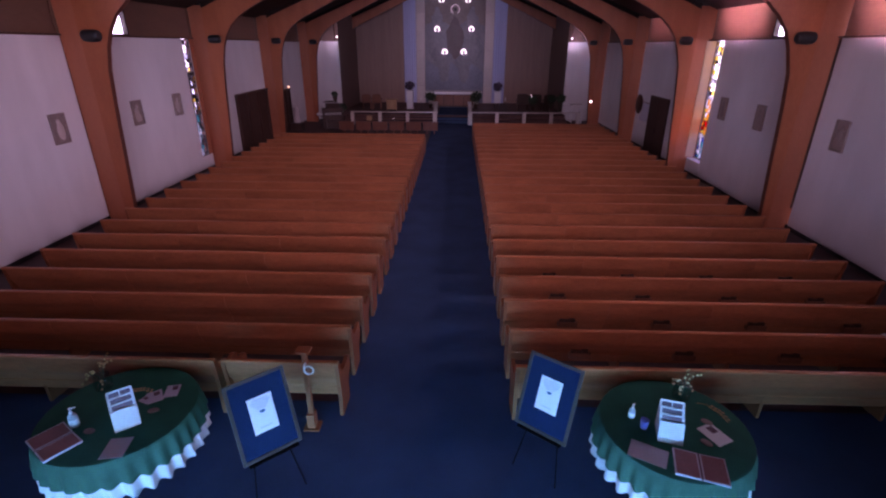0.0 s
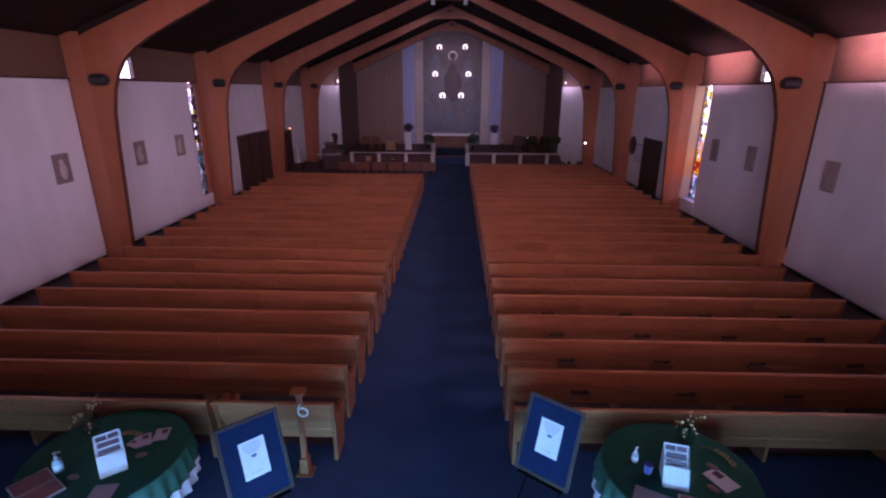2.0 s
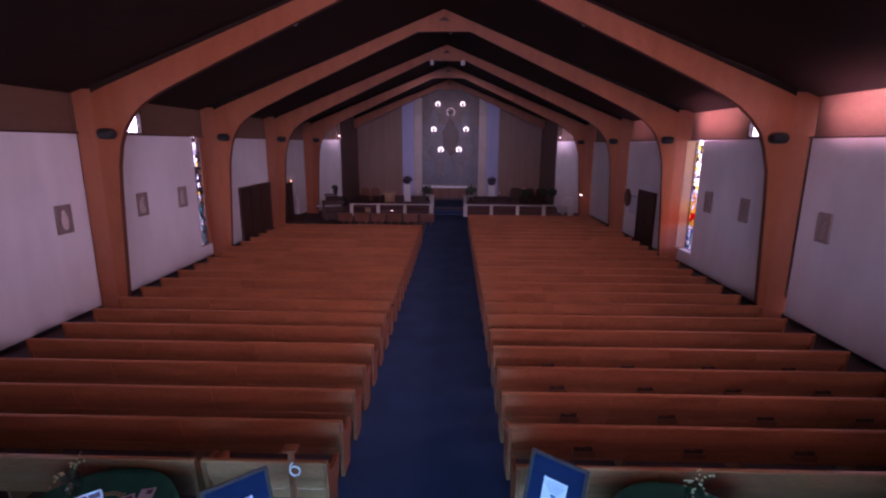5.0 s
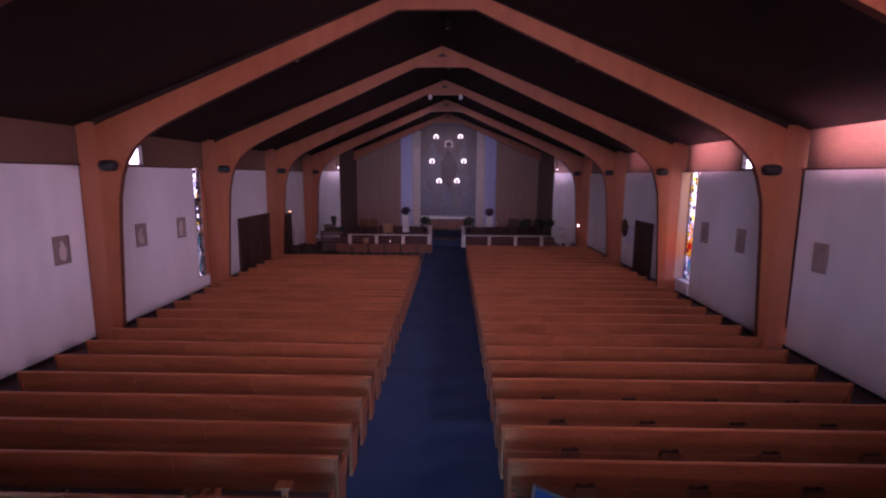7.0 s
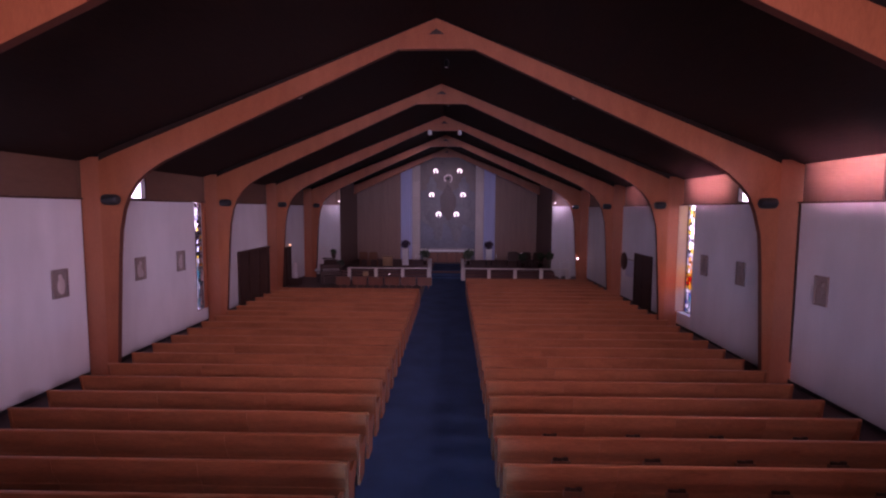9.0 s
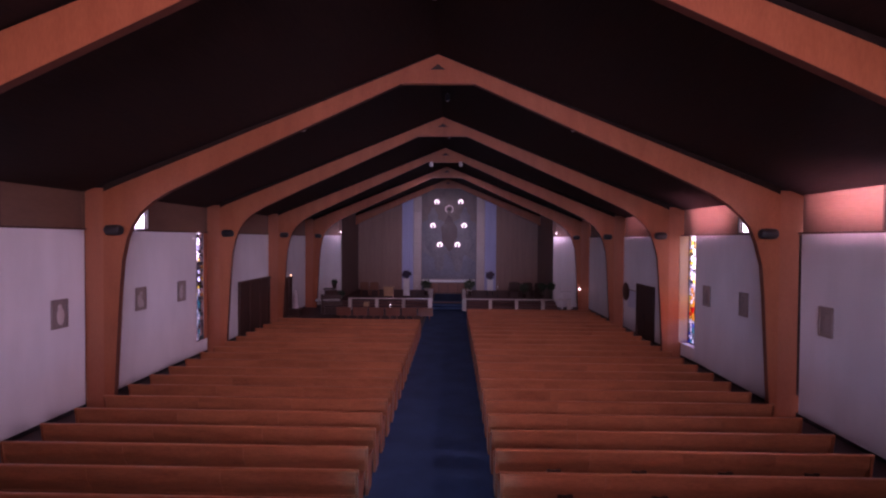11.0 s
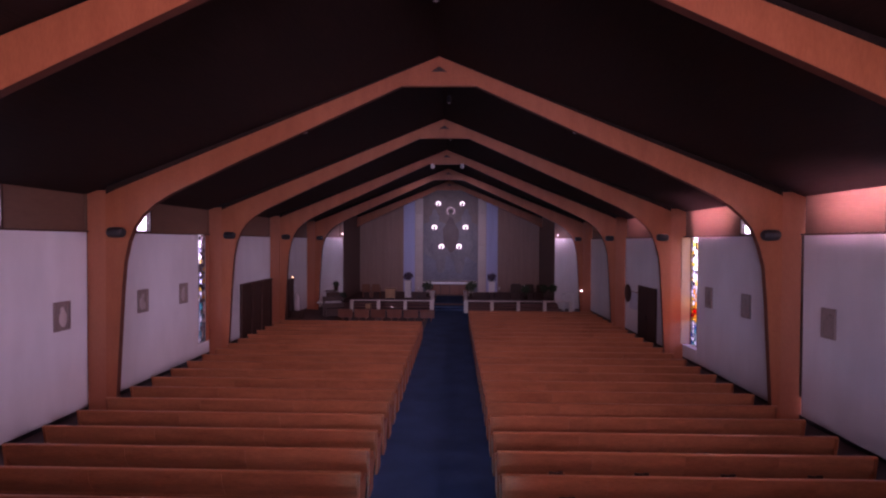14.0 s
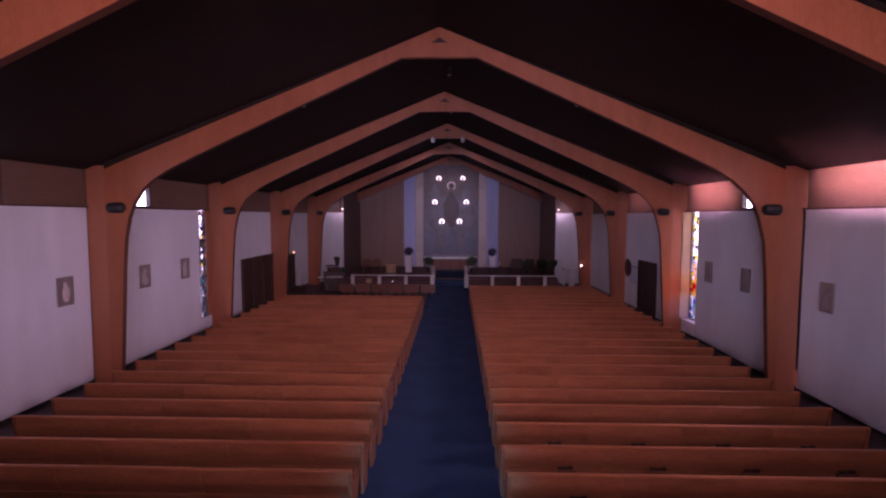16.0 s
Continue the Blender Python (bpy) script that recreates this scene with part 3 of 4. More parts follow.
def dark_door(y0, y1, x, s, z):
    d = thing("door_1", "dark brown double door in the white wall", "door", pose(x, y0, 0), "", "structure")
    bm = bmesh.new()
    w = y1 - y0
    for a, b, c, e in ((0, 0.1, 0, z), (w - 0.1, w, 0, z), (0.101, w - 0.101, z - 0.1, z)):
        box(bm, (-s * 0.07, a, c), (0, b, e))
    bmesh.ops.recalc_face_normals(bm, faces=bm.faces)
    part("door_frame", bm, DARK_WOOD, d)
    for i in range(2):
        a = 0.105 + i * (w - 0.2) / 2
        b = a + (w - 0.22) / 2
        leaf = part("door_leaf", box(bmesh.new(), (min(0, -s * 0.04), a, 0.01), (max(0, -s * 0.04), b, z - 0.105), None, 0.004), DARK_WOOD, d)
        part("door_handle", rod(bmesh.new(), (-s * 0.07, (b - 0.06) if i == 0 else (a + 0.06), 0.95), (-s * 0.07, (b - 0.06) if i == 0 else (a + 0.06), 1.15), 0.011), BLACK, leaf)
    return d


dark_door(*DOOR_R, XR - 0.002, 1, 2.48)


# ---- stations on the walls ----
def station(x, y, s, dark):
    st = thing("wall_relief", "framed carved relief plaque hanging on the white wall", "wall plaque", pose(x, y, 2.62), "relief plaques")
    w, h = (0.21 if dark else 0.24), 0.355
    bm = bmesh.new()
    for a, b, c, d in ((-w, -w + 0.035, -h, h), (w - 0.035, w, -h, h), (-w + 0.036, w - 0.036, -h, -h + 0.035), (-w + 0.036, w - 0.036, h - 0.035, h)):
        box(bm, (min(0, -s * 0.05), a, c), (max(0, -s * 0.05), b, d), None, 0.006)
    part("frame", bm, CROSS_WOOD, st)
    part("panel", block((min(0, -s * 0.02), -w + 0.036, -h + 0.036), (max(0, -s * 0.02), w - 0.036, h - 0.036)), CROSS_WOOD, st)
    r = random.Random(int(y * 10))
    bm = bmesh.new()
    ball(bm, (-s * 0.02, r.uniform(-0.05, 0.05), -0.06), 0.15, 2, (0.16, 0.80, 1.45))
    ball(bm, (-s * 0.02, r.uniform(-0.06, 0.06), 0.16), 0.065, 2, (0.4, 1, 1.1))
    ball(bm, (-s * 0.02, r.uniform(-0.12, 0.12), -0.16), 0.09, 2, (0.2, 0.9, 1.3))
    part("relief", bm, CROSS_WOOD if dark else RELIEF, st, "low relief shapes", True)


for y in (11.61, 14.69, 16.93):
    station(XL, y, -1, False)
for y in (11.51, 14.59, 16.80):
    k = 1 if y < F[2] else 2
    station(XR - SKEW + 0.15 * (y - F[k]) / BAY, y, 1, True)


# ---- pews ----
def pew(x0, x1, y, seams, racks):
    """A long bench that faces the altar; its origin is at the floor under the back's top."""
    L = x1 - x0
    p = thing("pew", "long varnished orange-brown wooden pew facing the altar", "pew", pose(x0, y, 0), "rows of pews")
    curve = [(0.0, 0.845), (0.004, 0.75), (0.012, 0.665), (0.036, 0.59), (0.088, 0.52), (0.138, 0.40), (0.180, 0.24)]
    lean = [(u + 0.03, v) for u, v in reversed(curve)] + curve
    n = seams
    for i in range(n):
        a, b = 0.05 + (L - 0.1) * i / n, 0.05 + (L - 0.1) * (i + 1) / n - 0.004
        part("back_panel", prism(bmesh.new(), lean, "x", a, b), PEW_WOOD, p, "", True)
    cap = [(-0.022, 0.846), (-0.026, 0.868), (-0.012, 0.882), (0.03, 0.882), (0.046, 0.868), (0.044, 0.846)]
    part("top_rail", prism(bmesh.new(), cap, "x", 0.0, L), PEW_CAP, p)
    seat = [(0.13, 0.40), (0.14, 0.435), (0.54, 0.45), (0.565, 0.44), (0.565, 0.415), (0.54, 0.405)]
    part("seat", prism(bmesh.new(), seat, "x", 0.05, L - 0.05), PEW_WOOD, p)
    end = [(0.03, 0.0), (0.40, 0.0), (0.42, 0.3), (0.56, 0.44), (0.565, 0.60), (0.50, 0.635), (0.20, 0.62), (0.10, 0.70), (0.045, 0.843),
           (-0.022, 0.843), (0.02, 0.5)]
    for a in (0.0, L - 0.048):
        part("end_panel", prism(bmesh.new(), end, "x", a, a + 0.048), PEW_END, p)
    for i in range(1, n):
        a = 0.05 + (L - 0.1) * i / n
        part("support", block((a - 0.02, 0.17, 0.0), (a + 0.02, 0.50, 0.399)), PEW_END, p)
    for i in range(racks):
        a = L * (i + 0.7) / (racks + 0.35)
        bm = bmesh.new()
        box(bm, (a - 0.15, 0.060, 0.37), (a + 0.15, 0.145, 0.382))
        box(bm, (a - 0.15, 0.048, 0.37), (a + 0.15, 0.060, 0.455))
        box(bm, (a - 0.15, 0.0605, 0.383), (a - 0.138, 0.125, 0.455))
        box(bm, (a + 0.138, 0.0605, 0.383), (a + 0.15, 0.125, 0.455))
        rack = part("book_rack", bm, MID_WOOD, p, "dark wooden book rack on the back")
        for off, w, h in ((-0.095, 0.072, 0.118), (-0.018, 0.074, 0.110), (0.068, 0.09, 0.125)):
            part("hymn_book", block((a + off - w / 2, 0.062, 0.383), (a + off + w / 2, 0.098, 0.383 + h), 0.003), DARK_WOOD, rack, "dark bound book")
    return p


west = pew(CX - 7.57, CX - 1.04, PEW_FIRST + PEW_STEP, 3, 0)
pew(CX + 1.18, CX + 7.62, PEW_FIRST, 4, 0)
east = pew(CX + 1.18, CX + 7.62, PEW_FIRST + PEW_STEP, 4, 4)
for i in range(2, 21):
    copy_thing(west, pose(CX - 7.57, PEW_FIRST + PEW_STEP * i, 0))
for i in range(2, 25):
    copy_thing(east, pose(CX + 1.18, PEW_FIRST + PEW_STEP * i, 0))
pew(CX - 7.57, CX - 2.58, PEW_FIRST, 2, 0)
pew(CX - 2.50, CX - 1.02, PEW_FIRST, 1, 0)


# ---- chancel: mural, halo lamps, drapes, altar ----
mural = thing("mural", "tall dark blue-grey mosaic behind the altar", "mural", pose(CX + 0.1, END - 0.02, 0))
part("ground_panel", prism(bmesh.new(), [(-2.2, 0.45), (2.2, 0.45), (2.2, 8.2), (0.0, 9.0), (-2.2, 8.2)], "y", -0.06, 0.0), MURAL, mural)
part("upper_field", prism(bmesh.new(), [(-2.19, 5.9), (-1.2, 6.3), (0.0, 5.7), (1.1, 6.4), (2.19, 5.8), (2.19, 8.19), (0.0, 8.99), (-2.19, 8.19)], "y", -0.064, -0.0605), MURAL_BROWN, mural, "brown mosaic field")
part("lower_field", prism(bmesh.new(), [(-2.19, 0.46), (2.19, 0.46), (2.19, 2.7), (1.3, 3.3), (0.55, 2.6), (-0.2, 3.4), (-1.1, 2.9), (-2.19, 3.6)], "y", -0.064, -0.0605), MURAL_BLUE, mural, "slate blue mosaic field")
for k, (x, z, w, h) in enumerate(((0.0, 5.1, 0.62, 1.35), (-1.3, 6.2, 0.4, 0.9), (1.25, 6.2, 0.4, 0.9), (-1.5, 4.4, 0.4, 0.9), (1.4, 4.4, 0.4, 0.9), (-0.8, 2.9, 0.4, 1.0), (0.7, 2.9, 0.4, 1.0))):
    r = random.Random(k)
    line = []
    for i in range(22):
        a = 2 * pi * i / 22
        q = 1 + r.uniform(-0.12, 0.12)
        line.append((x + w * q * math.cos(a) * (0.75 if math.sin(a) > 0.3 else 1), z + h * q * math.sin(a)))
    part("inlay", prism(bmesh.new(), line, "y", -0.069 - 0.004 * k, -0.065), MURAL_ROSE if k == 0 else MURAL, mural, "dark mosaic shape")


def halo_lamp(x, z, r, r_in, gap, mat, label):
    h = thing("halo_lamp", label, "lamp", pose(x, END - 0.12, z), "halo lamps")
    n = 28
    a0, a1 = radians(-90 + gap / 2), radians(270 - gap / 2)
    arc = [a0 + (a1 - a0) * i / n for i in range(n + 1)]
    line = [(r * math.cos(a), r * math.sin(a)) for a in arc] + [(r_in * math.cos(a), r_in * math.sin(a)) for a in reversed(arc)]
    bm = bmesh.new()
    vs = [[bm.verts.new((u, y, v)) for u, v in line] for y in (-0.10, -0.04)]
    m = len(line)
    for i in range(n):
        for lay in vs:
            bm.faces.new((lay[i], lay[i + 1], lay[m - 2 - i], lay[m - 1 - i]))
    for i in range(m):
        bm.faces.new((vs[0][i], vs[0][(i + 1) % m], vs[1][(i + 1) % m], vs[1][i]))
    bmesh.ops.recalc_face_normals(bm, faces=bm.faces)
    part("ring", bm, mat, h, "lit horseshoe-shaped ring")
    part("mount", turned(bmesh.new(), [(r * 0.34, 0.0), (r * 0.34, 0.05)], 14, pose(0, 0, 0, 90, 0, 0)), BLACK, h)
    return h


LAMP_LABEL = "glowing white horseshoe halo lamp on the mosaic"
for x, z, r in ((-1.31, 7.52, 0.20), (0.60, 7.53, 0.20), (-1.62, 5.63, 0.215), (0.88, 5.64, 0.215), (-1.06, 4.09, 0.225), (0.35, 4.10, 0.225)):
    halo_lamp(x, z, r * 0.94, 0.10, 62, HALO, LAMP_LABEL)
halo_lamp(-0.31, 6.93, 0.33, 0.27, 70, HALO_DIM, "dim thin ring halo lamp in the mosaic's middle")

for s in (-1, 1):
    a = CX + 0.1 + s * 2.22
    b = CX + 0.1 + s * 2.84
    for i in range(6):
        z = 0.45 + i * 1.25
        bm = block((min(a, b), END - 0.16, z + 0.003), (max(a, b), END - 0.001, z + 1.245), 0.006)
        structure("wall_pilaster", bm, STONE, "beige marble slab of the pilaster beside the mosaic", "pilaster")
    # a pleated blue drape
    d0, d1 = CX + 0.1 + s * 2.86, CX + 0.1 + s * 3.78
    zt = 9.0
    bm = bmesh.new()
    n = 44
    cols = []
    for i in range(n + 1):
        t = i / n
        x = d0 + (d1 - d0) * t
        y = END - 0.12 - 0.014 * math.sin(t * 6 * 2 * pi + 0.6 * math.sin(9 * t))
        cols.append([bm.verts.new((x, yy, z)) for yy, z in ((y, 0.46), (y, min(zt, roof_z(x - CX) - 0.1)), (y + 0.02, min(zt, roof_z(x - CX) - 0.1)), (y + 0.02, 0.46))])
    for c0, c1 in zip(cols, cols[1:]):
        for i in range(4):
            bm.faces.new((c0[i], c1[i], c1[(i + 1) % 4], c0[(i + 1) % 4]))
    bm.faces.new(cols[0])
    bm.faces.new(cols[-1][::-1])
    bmesh.ops.recalc_face_normals(bm, faces=bm.faces)
    solid("drape", bm, BLUE_CLOTH, "long pleated light blue drape beside the mosaic", "curtain", None, "drapes", "", True)

altar = thing("altar", "wide altar with a pale marble top and brown wooden front", "altar", pose(-0.34, 36.24, 0.45))
part("top", block((-1.98, -0.45, 0.99), (1.98, 0.45, 1.07), 0.012), RAIL_STONE, altar, "pale marble slab")
part("cloth", block((-1.9, -0.47, 0.90), (1.9, -0.455, 1.062)), WHITE_CLOTH, altar, "white altar cloth edge")
part("front", block((-1.25, -0.36, 0.0), (1.25, -0.30, 0.985), 0.01), DARK_WOOD, altar)
for x in (-1.55, 1.55):
    part("pier", block((x - 0.2, -0.34, 0.0), (x + 0.2, 0.34, 0.985), 0.015), STONE, altar)
for i in range(4):
    x = -1.05 + i * 0.70
    part("panel", block((x - 0.33, -0.385, 0.12), (x + 0.33, -0.361, 0.86), 0.008), CHAIR_WOOD, altar)


def foliage(bm, c, r, n, seed, size=0.09):
    g = random.Random(seed)
    for _ in range(n):
        d = Vector((g.gauss(0, 1), g.gauss(0, 1), g.gauss(0, 1))).normalized() * r * g.uniform(0.35, 1.0)
        p = Vector(c) + Vector((d.x, d.y, d.z * 0.8))
        m = Matrix.Translation(p) @ Euler((g.uniform(0, 6), g.uniform(0, 6), g.uniform(0, 6))).to_matrix().to_4x4()
        s = size * g.uniform(0.6, 1.3)
        vs = [bm.verts.new(m @ Vector(q)) for q in ((-s, 0, 0), (0, s * 0.4, s * 0.1), (s, 0, 0), (0, -s * 0.4, s * 0.1))]
        bm.faces.new(vs)
    return bm


def potted_plant(x, y, z, r, h, name="potted_plant", label="dark leafy plant in a dark pot"):
    p = thing(name, label, "plant", pose(x, y, z))
    part("pot", turned(bmesh.new(), [(0.11, 0), (0.15, 0.24), (0.165, 0.24), (0.165, 0.28), (0.13, 0.28), (0.12, 0.24)], 16), DARK_WOOD, p, "", True)
    bm = bmesh.new()
    for i in range(7):
        a = i * 0.9
        rod(bm, (0.02 * math.cos(a), 0.02 * math.sin(a), 0.25), (r * 0.6 * math.cos(a), r * 0.6 * math.sin(a), h - r * 0.3), 0.008, 5)
    part("stems", bm, LEAF, p)
    part("leaves", foliage(bmesh.new(), (0, 0, h), r, 260, int(x * 10 + 100)), LEAF, p)
    return p


potted_plant(-1.95, 35.26, 0.45, 0.44, 0.80)
potted_plant(1.22, 35.26, 0.45, 0.44, 0.80)


def flower_stand(x, y, z, top, low, name):
    f = thing("flower_stand", name, "flower stand", pose(x, y, z))
    part("column", block((-0.22, -0.22, low), (0.22, 0.22, top), 0.012), WHITE_PAINT, f)
    part("plate", block((-0.26, -0.26, top + 0.001), (0.26, 0.26, top + 0.04), 0.008), WHITE_PAINT, f)
    if low > 0.05:
        for i in range(4):
            sx, sy = (-1, 1)[i % 2] * 0.18, (-1, 1)[i // 2] * 0.18
            part("leg", block((sx - 0.02, sy - 0.02, 0), (sx + 0.02, sy + 0.02, low - 0.001)), BLACK, f)
    else:
        part("plinth", block((-0.25, -0.25, 0.0), (0.25, 0.25, 0.05), 0.005), WHITE_PAINT, f)
    b = thing("bouquet", "dark plum flower arrangement on the white stand", "flowers", pose(x, y, z + top + 0.041))
    part("vase", turned(bmesh.new(), [(0.07, 0), (0.10, 0.05), (0.085, 0.12), (0.1, 0.14)], 14), BLACK, b, "", True)
    part("blossoms", foliage(bmesh.new(), (0, 0, 0.3), 0.36, 420, int(x * 7 + 60), 0.075), PETAL, b)
    return f


flower_stand(-3.36, 34.97, 0.45, 1.19, 0.051 - 0.002, "white pedestal stand in front of the blue drape")
flower_stand(2.70, 34.97, 0.45, 1.15, 0.42, "short white flower stand on dark legs")


# ---- communion rail ----
def rail(posts, y, label):
    r = thing("communion_rail", label, "rail", pose(0, y, 0), "communion rails")
    a, b = min(posts) - 0.12, max(posts) + 0.12
    part("top", block((a, -0.13, 0.735), (b, 0.13, 0.80), 0.01), RAIL_STONE, r)
    for x in posts:
        big = 0.13 if abs(x - CX) < 1.5 else 0.10
        part("post", block((x - big, -0.10, 0.0), (x + big, 0.10, 0.734), 0.01), RAIL_STONE, r)
    return r


rail([-6.5, -4.8, -3.1, -1.42], 30.45, "low pale marble communion rail on square posts")
rail([0.74, 2.38, 4.03, 5.68, 7.3], 30.45, "low pale marble communion rail on square posts")
for x in (-1.42, 0.74):
    r = thing("side_rail", "pale marble side rail beside the chancel steps", "rail", pose(x, 30.59, 0), "communion rails")
    part("slope_top", prism(bmesh.new(), [(0.0, 0.74), (1.6, 1.15), (1.6, 1.21), (0.0, 0.80)], "x", -0.1, 0.1), RAIL_STONE, r)
    part("post", block((-0.09, 1.42, 0.451), (0.09, 1.6, 1.10), 0.008), RAIL_STONE, r)


# ---- chancel furniture ----
def armchair(x, y, z, yaw, wood, label, h=1.05, w=0.6):
    c = thing("chair", label, "chair", pose(x, y, z, 0, 0, yaw))
    part("seat", block((-w / 2, -0.26, 0.42), (w / 2, 0.26, 0.48), 0.012), wood, c)
    part("backrest", prism(bmesh.new(), [(-w / 2, 0.481), (w / 2, 0.481), (w / 2, h - 0.06), (w / 4, h), (-w / 4, h), (-w / 2, h - 0.06)], "y", 0.21, 0.26), wood, c)
    for i in range(4):
        sx, sy = (-1, 1)[i % 2] * (w / 2 - 0.03), (-1, 1)[i // 2] * 0.22
        part("leg", block((sx - 0.025, sy - 0.025, 0), (sx + 0.025, sy + 0.025, 0.419)), wood, c)
    for s in (-1, 1):
        part("armrest", block((s * w / 2 - 0.03, -0.25, 0.66), (s * w / 2 + 0.03, 0.209, 0.70), 0.006), wood, c)
        part("arm_post", block((s * w / 2 - 0.02, -0.24, 0.481), (s * w / 2 + 0.02, -0.2, 0.659)), wood, c)
    return c


armchair(-6.3, 34.57, 0.45, 180, MID_WOOD, "brown wooden chancel armchair", 1.0)
armchair(-5.6, 34.57, 0.45, 180, MID_WOOD, "brown wooden chancel armchair", 1.0)
lect = thing("lectern", "tan wooden lectern panel behind the communion rail", "lectern", pose(-4.45, 33.40, 0.45))
part("front_panel", block((-0.34, -0.03, 0.12), (0.34, 0.0, 0.72), 0.008), TAN_WOOD, lect)
part("top", block((-0.38, -0.06, 0.721), (0.38, 0.34, 0.76), 0.008), TAN_WOOD, lect)
for s in (-1, 1):
    part("side_panel", block((s * 0.32 - 0.02, 0.001, 0.0), (s * 0.32 + 0.02, 0.30, 0.72), 0.005), MID_WOOD, lect)
for k, (x, y) in enumerate(((4.35, 34.38), (5.25, 34.67), (6.1, 34.57))):
    armchair(x, y, 0.45, 180 + k * 8, DARK_WOOD, "dark wooden chancel armchair beside the end wall", 1.05 + 0.05 * (k == 0), 0.75)
potted_plant(5.0, 33.79, 0.45, 0.34, 0.75)
potted_plant(6.2, 33.69, 0.45, 0.3, 0.85)
for x, y, h in ((3.2, 34.38, 0.6), (-2.6, 34.97, 0.5)):
    st = thing("candle_stand", "thin dark metal candle stand on the chancel floor", "candle stand", pose(x, y, 0.45))
    part("pole", rod(bmesh.new(), (0, 0, 0.02), (0, 0, h), 0.015), BLACK, st)
    part("foot", turned(bmesh.new(), [(0.14, 0), (0.13, 0.02), (0.03, 0.03)], 14), BLACK, st)
    part("candle", rod(bmesh.new(), (0, 0, h + 0.001), (0, 0, h + 0.25), 0.025, 10), WHITE_PAINT, st)
tbl = thing("side_table", "white side table in front of the white wall", "table", pose(7.51, 32.02, 0))
part("tabletop", block((-0.36, -0.3, 1.05), (0.36, 0.3, 1.11), 0.008), WHITE_PAINT, tbl)
for i in range(4):
    sx, sy = (-1, 1)[i % 2] * 0.31, (-1, 1)[i // 2] * 0.24
    part("leg", block((sx - 0.04, sy - 0.04, 0.0), (sx + 0.04, sy + 0.04, 1.049)), WHITE_PAINT, tbl)
potted_plant(6.55, 32.32, 0.30, 0.32, 1.15)

# organ corner: console, music desk, bench, white stand and plant
org = thing("organ_console", "dark wooden organ console with keyboards", "organ", pose(-7.35, 29.07, 0, 0, 0, 20))
part("case", block((-0.6, -0.3, 0.0), (0.6, 0.35, 0.78), 0.01), DARK_WOOD, org)
part("upper_case", block((-0.6, 0.0, 0.781), (0.6, 0.35, 1.12), 0.01), DARK_WOOD, org)
for i in range(2):
    part("keyboard", block((-0.48, -0.26 + i * 0.12, 0.785 + i * 0.05), (0.48, -0.15 + i * 0.12, 0.81 + i * 0.05)), WHITE_PAINT, org, "white keys")
part("music_desk", prism(bmesh.new(), [(0.05, 1.121), (0.08, 1.121), (0.2, 1.40), (0.17, 1.40)], "x", -0.4, 0.4), DARK_WOOD, org)
desk = thing("music_stand", "dark metal music stand beside the organ", "music stand", pose(-8.03, 28.95, 0))
part("pole", rod(bmesh.new(), (0, 0, 0.02), (0, 0, 0.78), 0.014), BLACK, desk)
for i in range(3):
    a = i * 2.09 + 0.4
    part("leg", rod(bmesh.new(), (0, 0, 0.22), (0.24 * math.cos(a), 0.24 * math.sin(a), 0.008), 0.009), BLACK, desk)
part("desk", block((-0.26, -0.16, -0.006), (0.26, 0.16, 0.006), 0.002), BLACK, desk).matrix_local = pose(0, 0, 0.79, 25, 0, 0)
solid("sheet_music", block((-0.24, -0.13, 0.0), (0.24, 0.13, 0.006)), PAPER, "white sheet music lying open on the stand", "paper", pose(-8.03, 28.947, 0.797, 25, 0, 0))
lamp = thing("candle_stand", "dark candle stand with a small lit glass", "candle stand", pose(4.96, 34.3, 0.45))
part("foot", turned(bmesh.new(), [(0.16, 0), (0.15, 0.02), (0.03, 0.04)], 14), BLACK, lamp)
part("pole", rod(bmesh.new(), (0, 0, 0.041), (0, 0, 0.80), 0.02), BLACK, lamp)
part("bowl", turned(bmesh.new(), [(0.05, 0.801), (0.20, 0.86), (0.22, 0.95), (0.19, 0.95), (0.16, 0.88), (0.04, 0.84)], 18), BLACK, lamp, "wide black bowl", True)
part("flame", ball(bmesh.new(), (0, -0.05, 0.96), 0.015, 2, (1, 1, 1.3)), BULB, lamp, "small bright flame", True)
bench = thing("organ_bench", "dark wooden organ bench", "bench", pose(-7.05, 28.24, 0, 0, 0, 20))
part("seat", block((-0.5, -0.17, 0.50), (0.5, 0.17, 0.55), 0.008), DARK_WOOD, bench)
for s in (-1, 1):
    part("side", block((s * 0.45 - 0.02, -0.15, 0.0), (s * 0.45 + 0.02, 0.15, 0.499)), DARK_WOOD, bench)
stand = thing("white_cabinet", "white cabinet with a dark top before the white wall", "cabinet", pose(-8.23, 32.12, 0))
part("body", block((-0.34, -0.3, 0.0), (0.34, 0.3, 1.15), 0.008), WHITE_PAINT, stand)
part("top", block((-0.38, -0.34, 1.151), (0.38, 0.34, 1.2), 0.006), DARK_WOOD, stand)
potted_plant(-7.9, 32.07, 1.201, 0.2, 0.42, "house_plant", "small dark leafy plant on the white cabinet")
potted_plant(-7.3, 31.33, 0.15, 0.28, 0.8)


